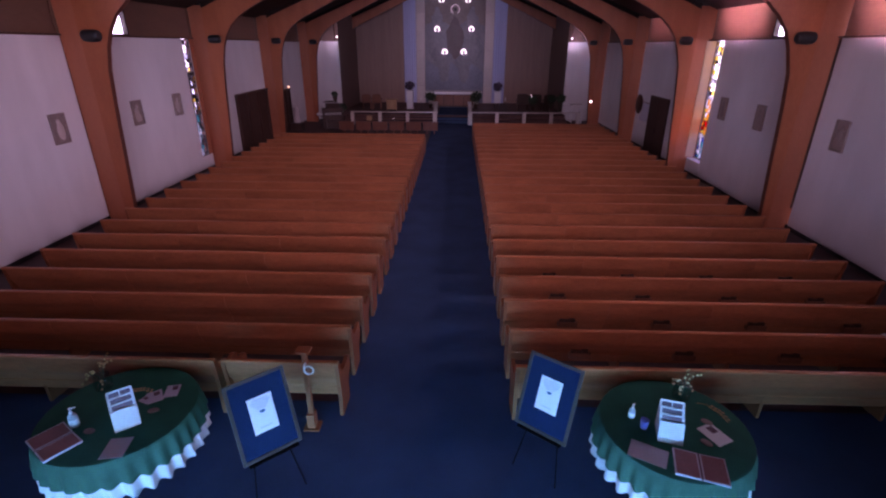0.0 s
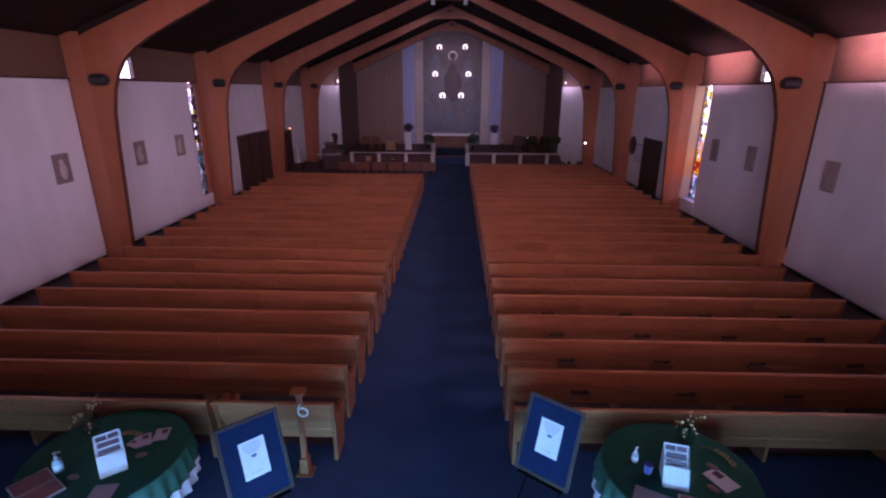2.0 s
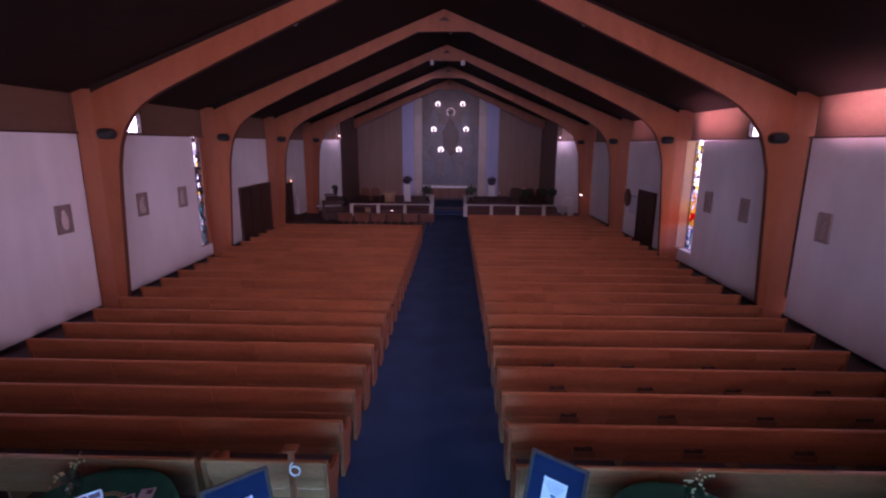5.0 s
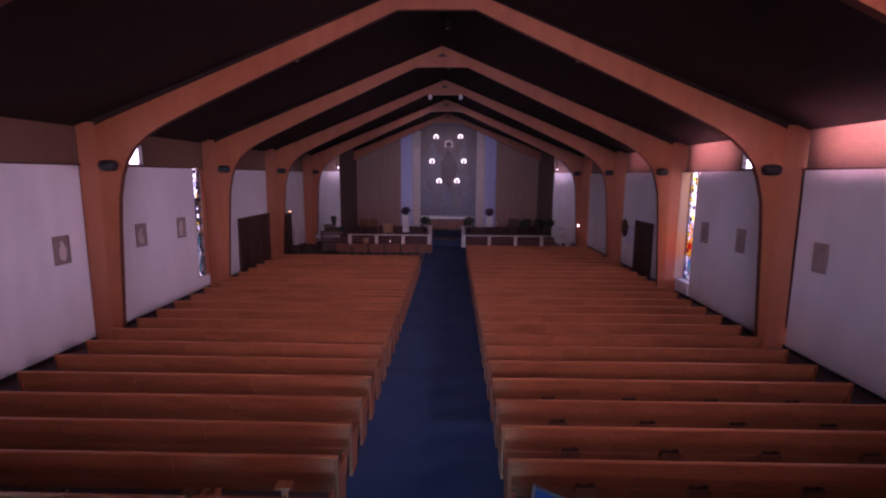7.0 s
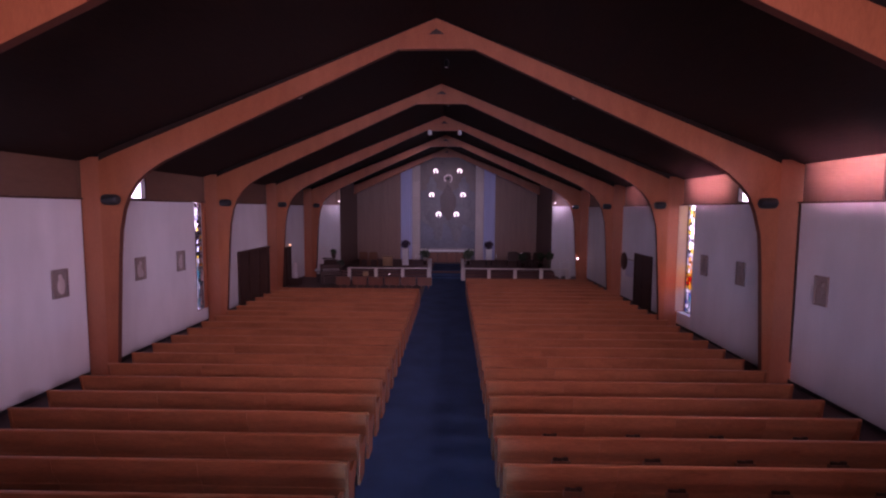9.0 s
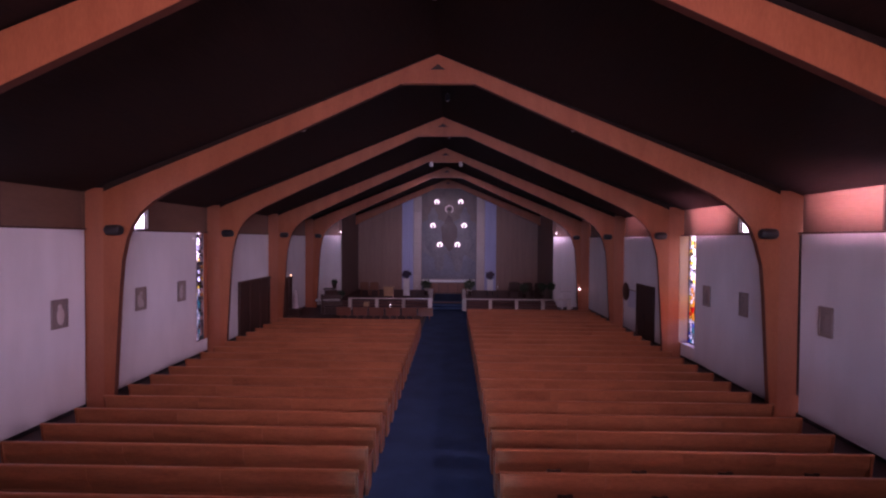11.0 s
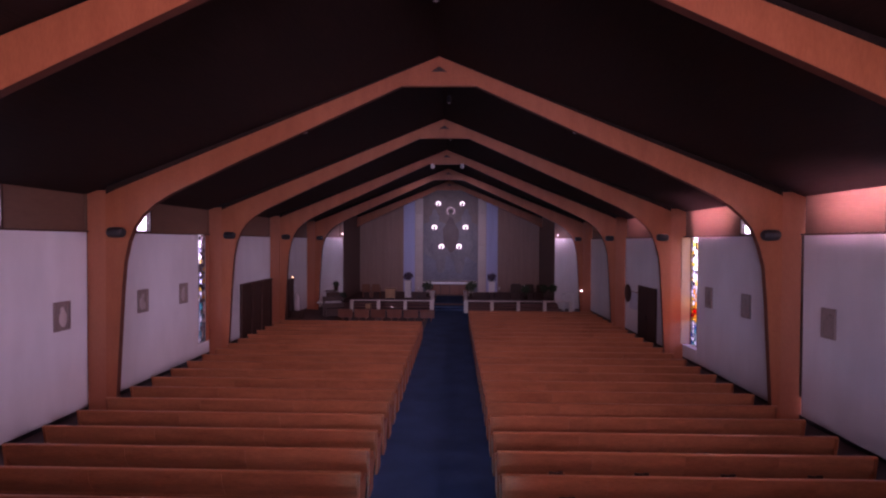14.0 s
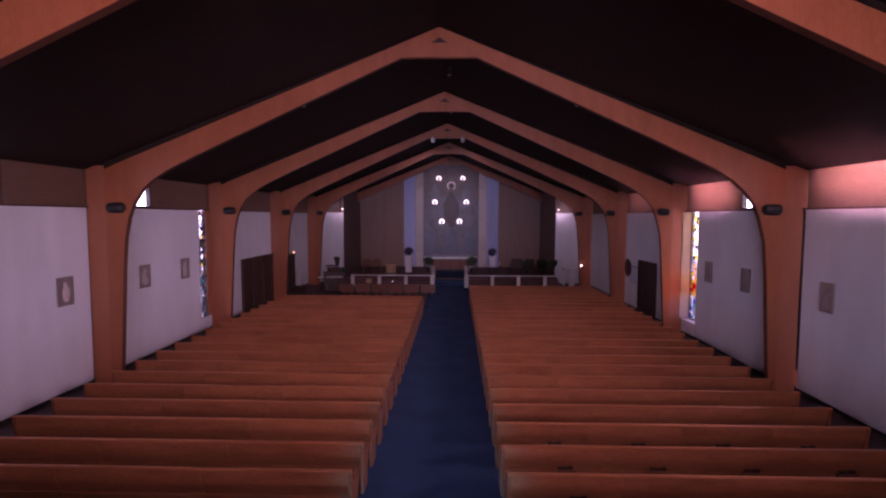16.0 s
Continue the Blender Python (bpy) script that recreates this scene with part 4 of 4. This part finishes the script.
# ---- row of wooden chairs before the communion rail, statue, plaques and lamps ----
def choir_chair(x, y):
    c = thing("chair", "small brown wooden chair facing the altar", "chair", pose(x, y, 0), "chairs before the rail")
    part("seat", block((-0.22, 0.0, 0.42), (0.22, 0.42, 0.46), 0.008), CHAIR_WOOD, c)
    part("backrest", block((-0.415, -0.03, 0.22), (0.415, 0.0, 0.69), 0.01), CHAIR_WOOD, c)
    for i in range(4):
        sx, sy = (-1, 1)[i % 2] * 0.2, 0.02 + 0.36 * (i // 2)
        part("leg", block((sx - 0.02, sy, 0), (sx + 0.02, sy + 0.04, 0.419)), CHAIR_WOOD, c)
    return c


first = choir_chair(-6.1, 26.91)
for i in range(1, 6):
    copy_thing(first, pose(-6.1 + 0.92 * i, 26.91, 0))

fig = bmesh.new()
turned(fig, [(0.27, 0), (0.26, 0.25), (0.21, 0.6), (0.22, 0.95), (0.17, 1.15), (0.07, 1.22), (0.10, 1.30), (0.105, 1.38), (0.05, 1.46)], 16, Matrix.Diagonal((1, 0.8, 1, 1)))
solid("statue", fig, PLASTER_FIG, "pale painted plaster statue on a pedestal", "statue", pose(-9.2, 28.09, 0.43) @ Matrix.Scale(0.70, 4), "", "", True)
ped = thing("pedestal", "dark wooden pedestal under the statue", "pedestal", pose(-9.2, 28.09, 0))
part("body", block((-0.3, -0.3, 0.0), (0.3, 0.3, 0.38), 0.01), DARK_WOOD, ped)
part("plate", block((-0.35, -0.35, 0.381), (0.35, 0.35, 0.429), 0.008), DARK_WOOD, ped)

wreath = thing("round_plaque", "dark round plaque hanging on the white wall", "wall plaque", pose(XR - 0.03, 24.56, 1.95, 0, -90, 0))
part("disc", turned(bmesh.new(), [(0.42, 0.0), (0.46, 0.03), (0.40, 0.06), (0.1, 0.07)], 24), DARK_WOOD, wreath, "", True)
bd = thing("notice_board", "grey notice board on the wall beside the door", "notice board", pose(XR, 23.82, 1.65))
part("board", block((-0.03, -0.55, -0.42), (0.0, 0.55, 0.42), 0.005), GREY_PAPER, bd)
part("edge", block((-0.035, -0.57, 0.421), (0.0, 0.57, 0.45)), MID_WOOD, bd)


def small_lamp(x, y, z, r, label, axis, mat=BULB):
    l = thing("wall_lamp", label, "lamp", pose(x, y, z))
    part("globe", ball(bmesh.new(), (0, 0, 0), r, 2), mat, l, "lit globe", True)
    bm = bmesh.new()
    rod(bm, (axis[0] * r, axis[1] * r, 0), (axis[0] * 0.3, axis[1] * 0.3, 0.0), 0.015)
    part("arm", bm, BLACK, l)
    return l


small_lamp(8.15, 31.19, 1.38, 0.055, "small lit white globe lamp on the timber column", (0, 1))
small_lamp(-7.62, 32.61, 5.0, 0.045, "small lit spot lamp on top of the white wall", (0, 1))
small_lamp(6.93, 32.61, 4.97, 0.045, "small lit spot lamp on top of the white wall", (0, 1))
small_lamp(-9.34, 27.70, 2.40, 0.05, "small amber votive lamp on the wall", (-1, 0), CANDLE)
for y, x, z, dx in ((24.85, -1.14, 8.39, 0), (24.85, 0.37, 8.39, 0)):
    sp = thing("spot_lamp", "small pale spotlight under the ridge of a timber frame", "lamp", pose(x, y, z))
    part("shell", turned(bmesh.new(), [(0.05, -0.14), (0.1, -0.12), (0.1, 0.04), (0.04, 0.1)], 14), WHITE_PAINT, sp, "", True)
    part("stem", rod(bmesh.new(), (0, 0, 0.09), (0, 0.28, 0.13), 0.012), BLACK, sp)
for k, (x, y, z) in enumerate(((-0.2, 15.4, 9.0), (-0.2, 21.0, 9.0), (-0.36, 8.85, 8.98))):
    sp = thing("downlight", "small dark downlight hanging from the board ceiling", "lamp", pose(x, y, z))
    part("shell", turned(bmesh.new(), [(0.05, -0.1), (0.07, -0.1), (0.075, 0.1), (0.05, 0.12)], 14), BLACK, sp, "", True)
    part("lens", turned(bmesh.new(), [(0.045, -0.106), (0.045, -0.101)], 12), WHITE_PAINT, sp)
    part("rod", rod(bmesh.new(), (0, 0, 0.121), (0, 0, RIDGE - 0.06 - z), 0.01), BLACK, sp)
for s in (-1, 1):
    x = CX + s * 3.6
    sp = thing("downlight", "flat pale downlight under the timber rafter", "lamp", pose(x, 12.72, 7.38))
    part("shell", turned(bmesh.new(), [(0.1, -0.03), (0.12, 0.0), (0.12, 0.06)], 16), STEEL, sp, "", True)
    part("rod", rod(bmesh.new(), (0, 0, 0.061), (0, 0, roof_z(3.6) - 7.38), 0.012), BLACK, sp)


# ---- round tables with cloths ----
def round_table(x, y, seed, green, white, k):
    g = random.Random(seed)
    t = thing("round_table", "round folding table under a green cloth", "table", pose(x, y, 0), "round tables")
    part("tabletop", turned(bmesh.new(), [(k - 0.03, 0.71), (k - 0.02, 0.72), (k - 0.02, 0.735), (k - 0.03, 0.742)], 48), TAN_WOOD, t)
    part("column", turned(bmesh.new(), [(0.05, 0.05), (0.05, 0.709)], 12), STEEL, t)
    for i in range(4):
        a = i * pi / 2 + 0.6
        part("leg", rod(bmesh.new(), (0, 0, 0.1), (0.5 * math.cos(a), 0.5 * math.sin(a), 0.02), 0.02), STEEL, t)

    ph = g.uniform(0, 6)

    def skirt(r0, drop, waves, amp, ztop, mat, name, label, top):
        """A cloth that hangs in folds from the table's edge."""
        bm = bmesh.new()
        seg, rows = waves * 10, 7
        rings = []
        for j in range(rows + 1):
            f = j / rows
            ring = []
            for i in range(seg):
                a = 2 * pi * i / seg
                fold = math.sin(a * waves + ph + 0.8 * math.sin(3 * a + ph)) * amp * f ** 0.8
                low = 0.018 * math.sin(a * waves + ph + 1.2) * f
                r = r0 + 0.012 * min(1, f * 6) + fold + 0.035 * f
                ring.append(bm.verts.new((r * math.cos(a), r * math.sin(a), ztop - drop * f + low)))
            rings.append(ring)
        for p, q in zip(rings, rings[1:]):
            for i in range(seg):
                bm.faces.new((p[i], q[i], q[(i + 1) % seg], p[(i + 1) % seg]))
        if top:
            mid = [bm.verts.new((0.0, 0.0, ztop + 0.004))]
            inner = [bm.verts.new(((r0 - 0.02) * math.cos(2 * pi * i / seg), (r0 - 0.02) * math.sin(2 * pi * i / seg), ztop + 0.006)) for i in range(seg)]
            for i in range(seg):
                bm.faces.new((inner[i], rings[0][i], rings[0][(i + 1) % seg], inner[(i + 1) % seg]))
                bm.faces.new((mid[0], inner[i], inner[(i + 1) % seg]))
        bmesh.ops.recalc_face_normals(bm, faces=bm.faces)
        ob = solid(name, bm, mat, label, "tablecloth", pose(x, y, 0), "tablecloths", "", True)
        th = ob.modifiers.new("thickness", "SOLIDIFY")
        th.thickness, th.offset = 0.004, -1
        return ob

    skirt(k - 0.014, white, 31, 0.034, 0.735, WHITE_CLOTH, "underlay_cloth", "white undercloth hanging in folds below the green cloth", False)
    skirt(k, green, 31, 0.024, 0.746, GREEN_CLOTH, "tablecloth", "dark green round tablecloth hanging in folds", True)
    return t


TZ = 0.7535
TL, TR = (-3.71, 4.15), (2.37, 4.13)
round_table(*TL, 1, 0.29, 0.47, 0.79)
round_table(*TR, 2, 0.29, 0.44, 0.765)


def sheet(name, x, y, yaw, w, d, mat, label, category="paper", z=TZ, h=0.004, tilt=0):
    return solid(name, block((-w / 2, -d / 2, 0), (w / 2, d / 2, h), 0.001), mat, label, category, pose(x, y, z, tilt, 0, yaw))


def leaflet_stand(x, y, yaw):
    """A sloped card stand: blank front below, three steps of printed leaflets above."""
    s = thing("leaflet_stand", "white card stand with three tiers of plum printed leaflets", "leaflet stand", pose(x, y, TZ, 0, 0, yaw), "leaflet stands")
    part("front", prism(bmesh.new(), [(0.0, 0.0), (0.012, 0.0), (0.10, 0.19), (0.088, 0.195)], "x", -0.12, 0.12), WHITE_PAINT, s)
    part("base", block((-0.12, 0.013, 0.0), (0.12, 0.26, 0.012)), WHITE_PAINT, s)
    for e in (-1, 1):
        part("side", prism(bmesh.new(), [(0.013, 0.013), (0.26, 0.013), (0.25, 0.33), (0.10, 0.19)], "x", e * 0.119 - 0.003, e * 0.119 + 0.003), WHITE_PAINT, s)
    for i in range(3):
        y0, z0 = 0.105 + i * 0.055, 0.155 + i * 0.045
        lf = part("leaflet", prism(bmesh.new(), [(y0, z0), (y0 + 0.004, z0), (y0 + 0.045, z0 + 0.085), (y0 + 0.041, z0 + 0.087)], "x", -0.112, 0.112), PAPER, s)
        for a, b in ((-0.10, -0.005), (0.005, 0.10)) if i == 2 else ((-0.095, 0.095),):
            part("print", prism(bmesh.new(), [(y0 + 0.014, z0 + 0.035), (y0 + 0.017, z0 + 0.035), (y0 + 0.037, z0 + 0.077), (y0 + 0.034, z0 + 0.078)], "x", a, b), INK_PLUM, lf, "plum picture bar")
    part("back", prism(bmesh.new(), [(0.255, 0.013), (0.262, 0.013), (0.262, 0.34), (0.255, 0.34)], "x", -0.115, 0.115), WHITE_PAINT, s)
    return s


def pump_bottle(x, y, k=1.0):
    b = thing("pump_bottle", "small frosted sanitizer bottle with a white pump", "bottle", pose(x, y, TZ, 0, 0, 40) @ Matrix.Scale(k, 4), "pump bottles")
    part("body", turned(bmesh.new(), [(0.036, 0.0), (0.04, 0.008), (0.04, 0.10), (0.034, 0.125), (0.015, 0.14)], 18), BOTTLE, b, "", True)
    part("label", turned(bmesh.new(), [(0.0405, 0.03), (0.0405, 0.085)], 18), PAPER, b, "white label band", True)
    part("pump", turned(bmesh.new(), [(0.015, 0.1405), (0.016, 0.16), (0.006, 0.163), (0.006, 0.19), (0.014, 0.192), (0.014, 0.20)], 12), WHITE_PAINT, b, "", True)
    part("spout", rod(bmesh.new(), (0, 0, 0.196), (0.045, 0, 0.19), 0.006), WHITE_PAINT, b)
    return b


def bead_spray(x, y, seed, label, spread=1.0):
    """Wire stems with gilt beads in a clear glass vase."""
    g = random.Random(seed)
    v = thing("bead_spray", label, "ornament", pose(x, y, TZ))
    part("vase", turned(bmesh.new(), [(0.07, 0), (0.09, 0.02), (0.10, 0.10), (0.075, 0.17), (0.085, 0.2)], 20), glass_vase, v, "clear glass vase", True)
    stems, beads = bmesh.new(), bmesh.new()
    for i in range(6):
        a = i * 1.05 + g.uniform(-0.2, 0.2)
        p = Vector((0, 0, 0.02))
        reach = g.uniform(0.14, 0.32) * spread
        rise = (0.46 if i < 2 else g.uniform(0.18, 0.34)) * (0.5 + 0.5 * spread) * 0.92
        for j in range(1, 8):
            f = j / 7
            q = Vector((math.cos(a) * reach * f ** 1.6, math.sin(a) * reach * f ** 1.6, 0.02 + rise * math.sin(f * (1.5 if i < 2 else 2.3))))
            rod(stems, p, q, 0.004, 5)
            if j > 3:
                ball(beads, q + Vector((g.uniform(-0.012, 0.012), g.uniform(-0.012, 0.012), 0.008)), g.uniform(0.011, 0.018), 1)
            p = q
    part("stems", stems, LEAF, v)
    tagged(part("beads", beads, GOLD, v, "gilt beads and buds"), kind="stuff")
    return v


glass_vase = glass_pane("vase_glass", (0.80, 0.86, 0.83), 0.86)


def album(x, y, yaw, label):
    """An open album of two dusty red covers."""
    a = thing("album", label, "album", pose(x, y, TZ, 0, 0, yaw))
    for s in (-1, 1):
        cover = part("cover", prism(bmesh.new(), [(s * 0.009, 0.004), (s * 0.235, 0.0), (s * 0.235, 0.022), (s * 0.009, 0.014)], "y", -0.17, 0.17), GREY_PAPER, a, "pale bevelled edge")
        part("panel", prism(bmesh.new(), [(s * 0.022, 0.0147), (s * 0.222, 0.0220), (s * 0.222, 0.0245), (s * 0.022, 0.0172)], "y", -0.156, 0.156), RED_COVER, cover, "dusty red inset")
    part("spine", block((-0.008, -0.17, 0.0), (0.008, 0.17, 0.012)), INK_PLUM, a)
    return a


leaflet_stand(-3.44, 3.88, 38)
leaflet_stand(2.22, 3.86, -15)
pump_bottle(-4.03, 3.90, 1.15)
pump_bottle(1.95, 4.24, 0.85)
bead_spray(-4.12, 4.50, 3, "gilt bead sprays in a clear glass vase on green cloth", 0.8)
bead_spray(2.62, 4.57, 8, "gilt bead sprays in a clear glass vase on green cloth", 0.5)
album(-4.07, 3.66, -33, "open dusty red album lying on the green cloth")
album(2.39, 3.56, -17, "open dusty red album lying on the green cloth")
sheet("paper_sheet", -3.39, 3.61, 10, 0.22, 0.27, GREY_PAPER, "loose grey paper sheet on the green cloth")
sheet("paper_sheet", 1.95, 3.72, -28, 0.36, 0.24, GREY_PAPER, "loose grey paper sheet on the green cloth")


def gilt_sprig(x, y, yaw, label):
    """A short wire sprig with gilt leaves, lying on the cloth."""
    g = thing("gilt_sprig", label, "ornament", pose(x, y, TZ, 0, 0, yaw), "gilt sprigs")
    stem, leaves = bmesh.new(), bmesh.new()
    p = Vector((-0.16, 0.0, 0.006))
    for i in range(1, 9):
        q = Vector((-0.16 + 0.042 * i, 0.05 * math.sin(i * 0.45), 0.008 + 0.012 * math.sin(i * 0.8) ** 2))
        rod(stem, p, q, 0.003, 5)
        if i > 2:
            for e in (-1, 1):
                ball(leaves, q + Vector((0.012, e * 0.02, 0.006)), 0.016, 1, (1.3, 0.7, 0.35))
        p = q
    part("stem", stem, GOLD, g)
    part("leaves", leaves, GOLD, g, "small gilt leaves")
    return g


gilt_sprig(2.87, 4.36, -50, "thin gilt leaf sprig lying on the green cloth")
gilt_sprig(-3.72, 4.42, 20, "thin gilt leaf sprig lying on the green cloth")
cup = thing("cup", "small lavender cup on the green cloth", "cup", pose(2.03, 4.08, TZ))
part("body", turned(bmesh.new(), [(0.035, 0), (0.046, 0.10), (0.046, 0.105), (0.04, 0.105), (0.03, 0.02)], 18), CUP_BLUE, cup, "", True)
for k, (x, y, yaw, w, d) in enumerate(((-3.45, 4.38, 35, 0.16, 0.21), (-3.30, 4.48, 15, 0.15, 0.21), (-3.50, 4.31, 70, 0.1, 0.15), (2.74, 4.00, 25, 0.20, 0.28))):
    p = thing("pamphlet", "small printed pamphlet on the green cloth", "pamphlet", pose(x, y, TZ + 0.005 * k * (k < 3), 0, 0, yaw), "pamphlets")
    part("page", block((-w / 2, -d / 2, 0), (w / 2, d / 2, 0.004)), GREY_PAPER if k < 3 else PAPER, p)
    part("print", block((-w * 0.05, d * 0.05, 0.0045), (w * 0.35, d * 0.38, 0.006)), INK_PLUM, p, "plum picture block")
for x, y in ((-3.33, 4.15), (2.60, 3.88), (-3.82, 3.82), (2.74, 4.18)):
    solid("ornament", turned(bmesh.new(), [(0.035, 0), (0.045, 0.006), (0.04, 0.014), (0.015, 0.02)], 12, Matrix.Diagonal((1.4, 0.9, 1, 1))), CROSS_WOOD,
          "small tarnished trinket on the green cloth", "ornament", pose(x, y, TZ, 0, 0, x * 50), "trinkets", "", True)


# ---- notice boards on easels ----
def easel(x, y, yaw, lean):
    """A framed blue board that leans on a three-legged easel; the origin is at the floor under the board's lower edge."""
    m = pose(x, y, 0, 0, 0, yaw)
    e = thing("easel", "black three-legged easel standing on blue carpet", "easel", m, "easels")
    tl = math.tan(radians(lean))
    up = lambda z: (z - 0.6) * tl
    for s in (-1, 1):
        part("leg", rod(bmesh.new(), (s * 0.27, -0.14 + 0.10, 0.0), (s * 0.05, up(1.34) + 0.045, 1.34), 0.007), EASEL_BLACK, e)
    part("rear_leg", rod(bmesh.new(), (0, 0.75, 0.0), (0, up(1.33) + 0.06, 1.33), 0.007), EASEL_BLACK, e)
    part("shelf", block((-0.26, -0.03, 0.575), (0.26, 0.05, 0.592)), EASEL_BLACK, e)
    b = thing("poster_board", "blue felt board in a wooden frame with a white notice", "notice board", m @ pose(0, 0, 0.6, -lean, 0, 0), "poster boards")
    w, h = 0.31, 0.85
    part("felt", block((-w + 0.036, 0.006, 0.036), (w - 0.036, 0.018, h - 0.036)), BOARD_BLUE, b)
    for a, c, d, f in ((-w, -w + 0.035, 0, h), (w - 0.035, w, 0, h), (-w + 0.0355, w - 0.0355, 0, 0.035), (-w + 0.0355, w - 0.0355, h - 0.035, h)):
        part("frame_bar", block((a, -0.006, d), (c, 0.026, f), 0.004), BOARD_FRAME, b)
    n = part("notice", block((-0.125, 0.0, 0.26), (0.125, 0.0045, 0.635)), PAPER, b, "white printed notice")
    for i, (half, z) in enumerate(((0.085, 0.60), (0.10, 0.575), (0.088, 0.553), (0.07, 0.531), (0.05, 0.509))):
        part("text_line", block((-half, -0.002, z), (half, -0.0005, z + 0.009)), INK_GREY, n, "grey line of print")
    part("emblem", prism(bmesh.new(), [(0.032, 0.478), (0.02, 0.49), (-0.02, 0.49), (-0.032, 0.478), (-0.012, 0.46), (0.012, 0.46)], "y", -0.002, -0.0005), INK_TEAL, n, "small teal emblem")
    part("text_line", block((-0.06, -0.002, 0.31), (0.06, -0.0005, 0.316)), INK_GREY, n)
    return e


easel(-1.85, 3.74, 41.0, 20.5)
easel(0.935, 4.115, -37.0, 19.0)

# a wooden stand with a white curled ribbon
ws = thing("wooden_stand", "slim brown wooden stand with a small top shelf", "stand", pose(-1.79, 4.76, 0))
part("base", block((-0.10, -0.09, 0.0), (0.10, 0.09, 0.035), 0.006), PEW_END, ws)
part("foot", block((-0.05, -0.06, 0.0355), (0.05, 0.06, 0.24), 0.006), PEW_END, ws)
part("post", block((-0.03, -0.03, 0.2405), (0.03, 0.03, 1.16), 0.006), PEW_END, ws)
part("shelf", block((-0.085, -0.07, 1.1605), (0.085, 0.07, 1.185), 0.006), PEW_END, ws)
cv = bpy.data.curves.new("ribbon", "CURVE")
cv.dimensions, cv.bevel_depth, cv.bevel_resolution = "3D", 0.011, 2
sp = cv.splines.new("POLY")
pts = [(-0.02, 0, 0.10), (-0.045, 0, 0.06), (-0.05, 0, 0.0)] + [(-0.05 + 0.055 * (1 - math.cos(a)), 0, -0.055 * math.sin(a)) for a in [i * 0.3 for i in range(1, 22)]]
sp.points.add(len(pts) - 1)
for q, p in zip(sp.points, pts):
    q.co = (*p, 1)
rib = new("ribbon", cv)
cv.materials.append(WHITE_PAINT)
rib.matrix_world = pose(-1.71, 4.62, 0.99)
tagged(rib, "white curled plastic hose hanging from the wooden stand", "hose")

# pale strip that paints the window's glint on a pew's top rail
solid("white_sheet", prism(bmesh.new(), [(-0.035, 0.85), (-0.032, 0.884), (-0.02, 0.890), (0.05, 0.890), (0.056, 0.78), (0.052, 0.78), (0.046, 0.886), (-0.022, 0.886), (-0.029, 0.85)], "x", 0.0, 1.25),
      WHITE_CLOTH, "pale strip for the window's reflection on a pew's top rail", "cloth", pose(5.85, PEW_FIRST + PEW_STEP, 0))

# small things behind the communion rail
solid("small_box", block((-0.16, -0.14, 0.0), (0.16, 0.14, 0.27), 0.012), TAN_WOOD, "small tan wooden box on the chancel step", "box", pose(-5.6, 31.25, 0.15))
tl = thing("tea_light", "small lit tea light in a glass on the step", "candle", pose(-4.05, 31.25, 0.15))
part("cup", turned(bmesh.new(), [(0.05, 0.0), (0.06, 0.08), (0.055, 0.08), (0.045, 0.01)], 14), glass_vase, tl, "", True)
part("flame", ball(bmesh.new(), (0, 0, 0.10), 0.024, 2, (1, 1, 1.3)), BULB, tl, "bright flame", True)
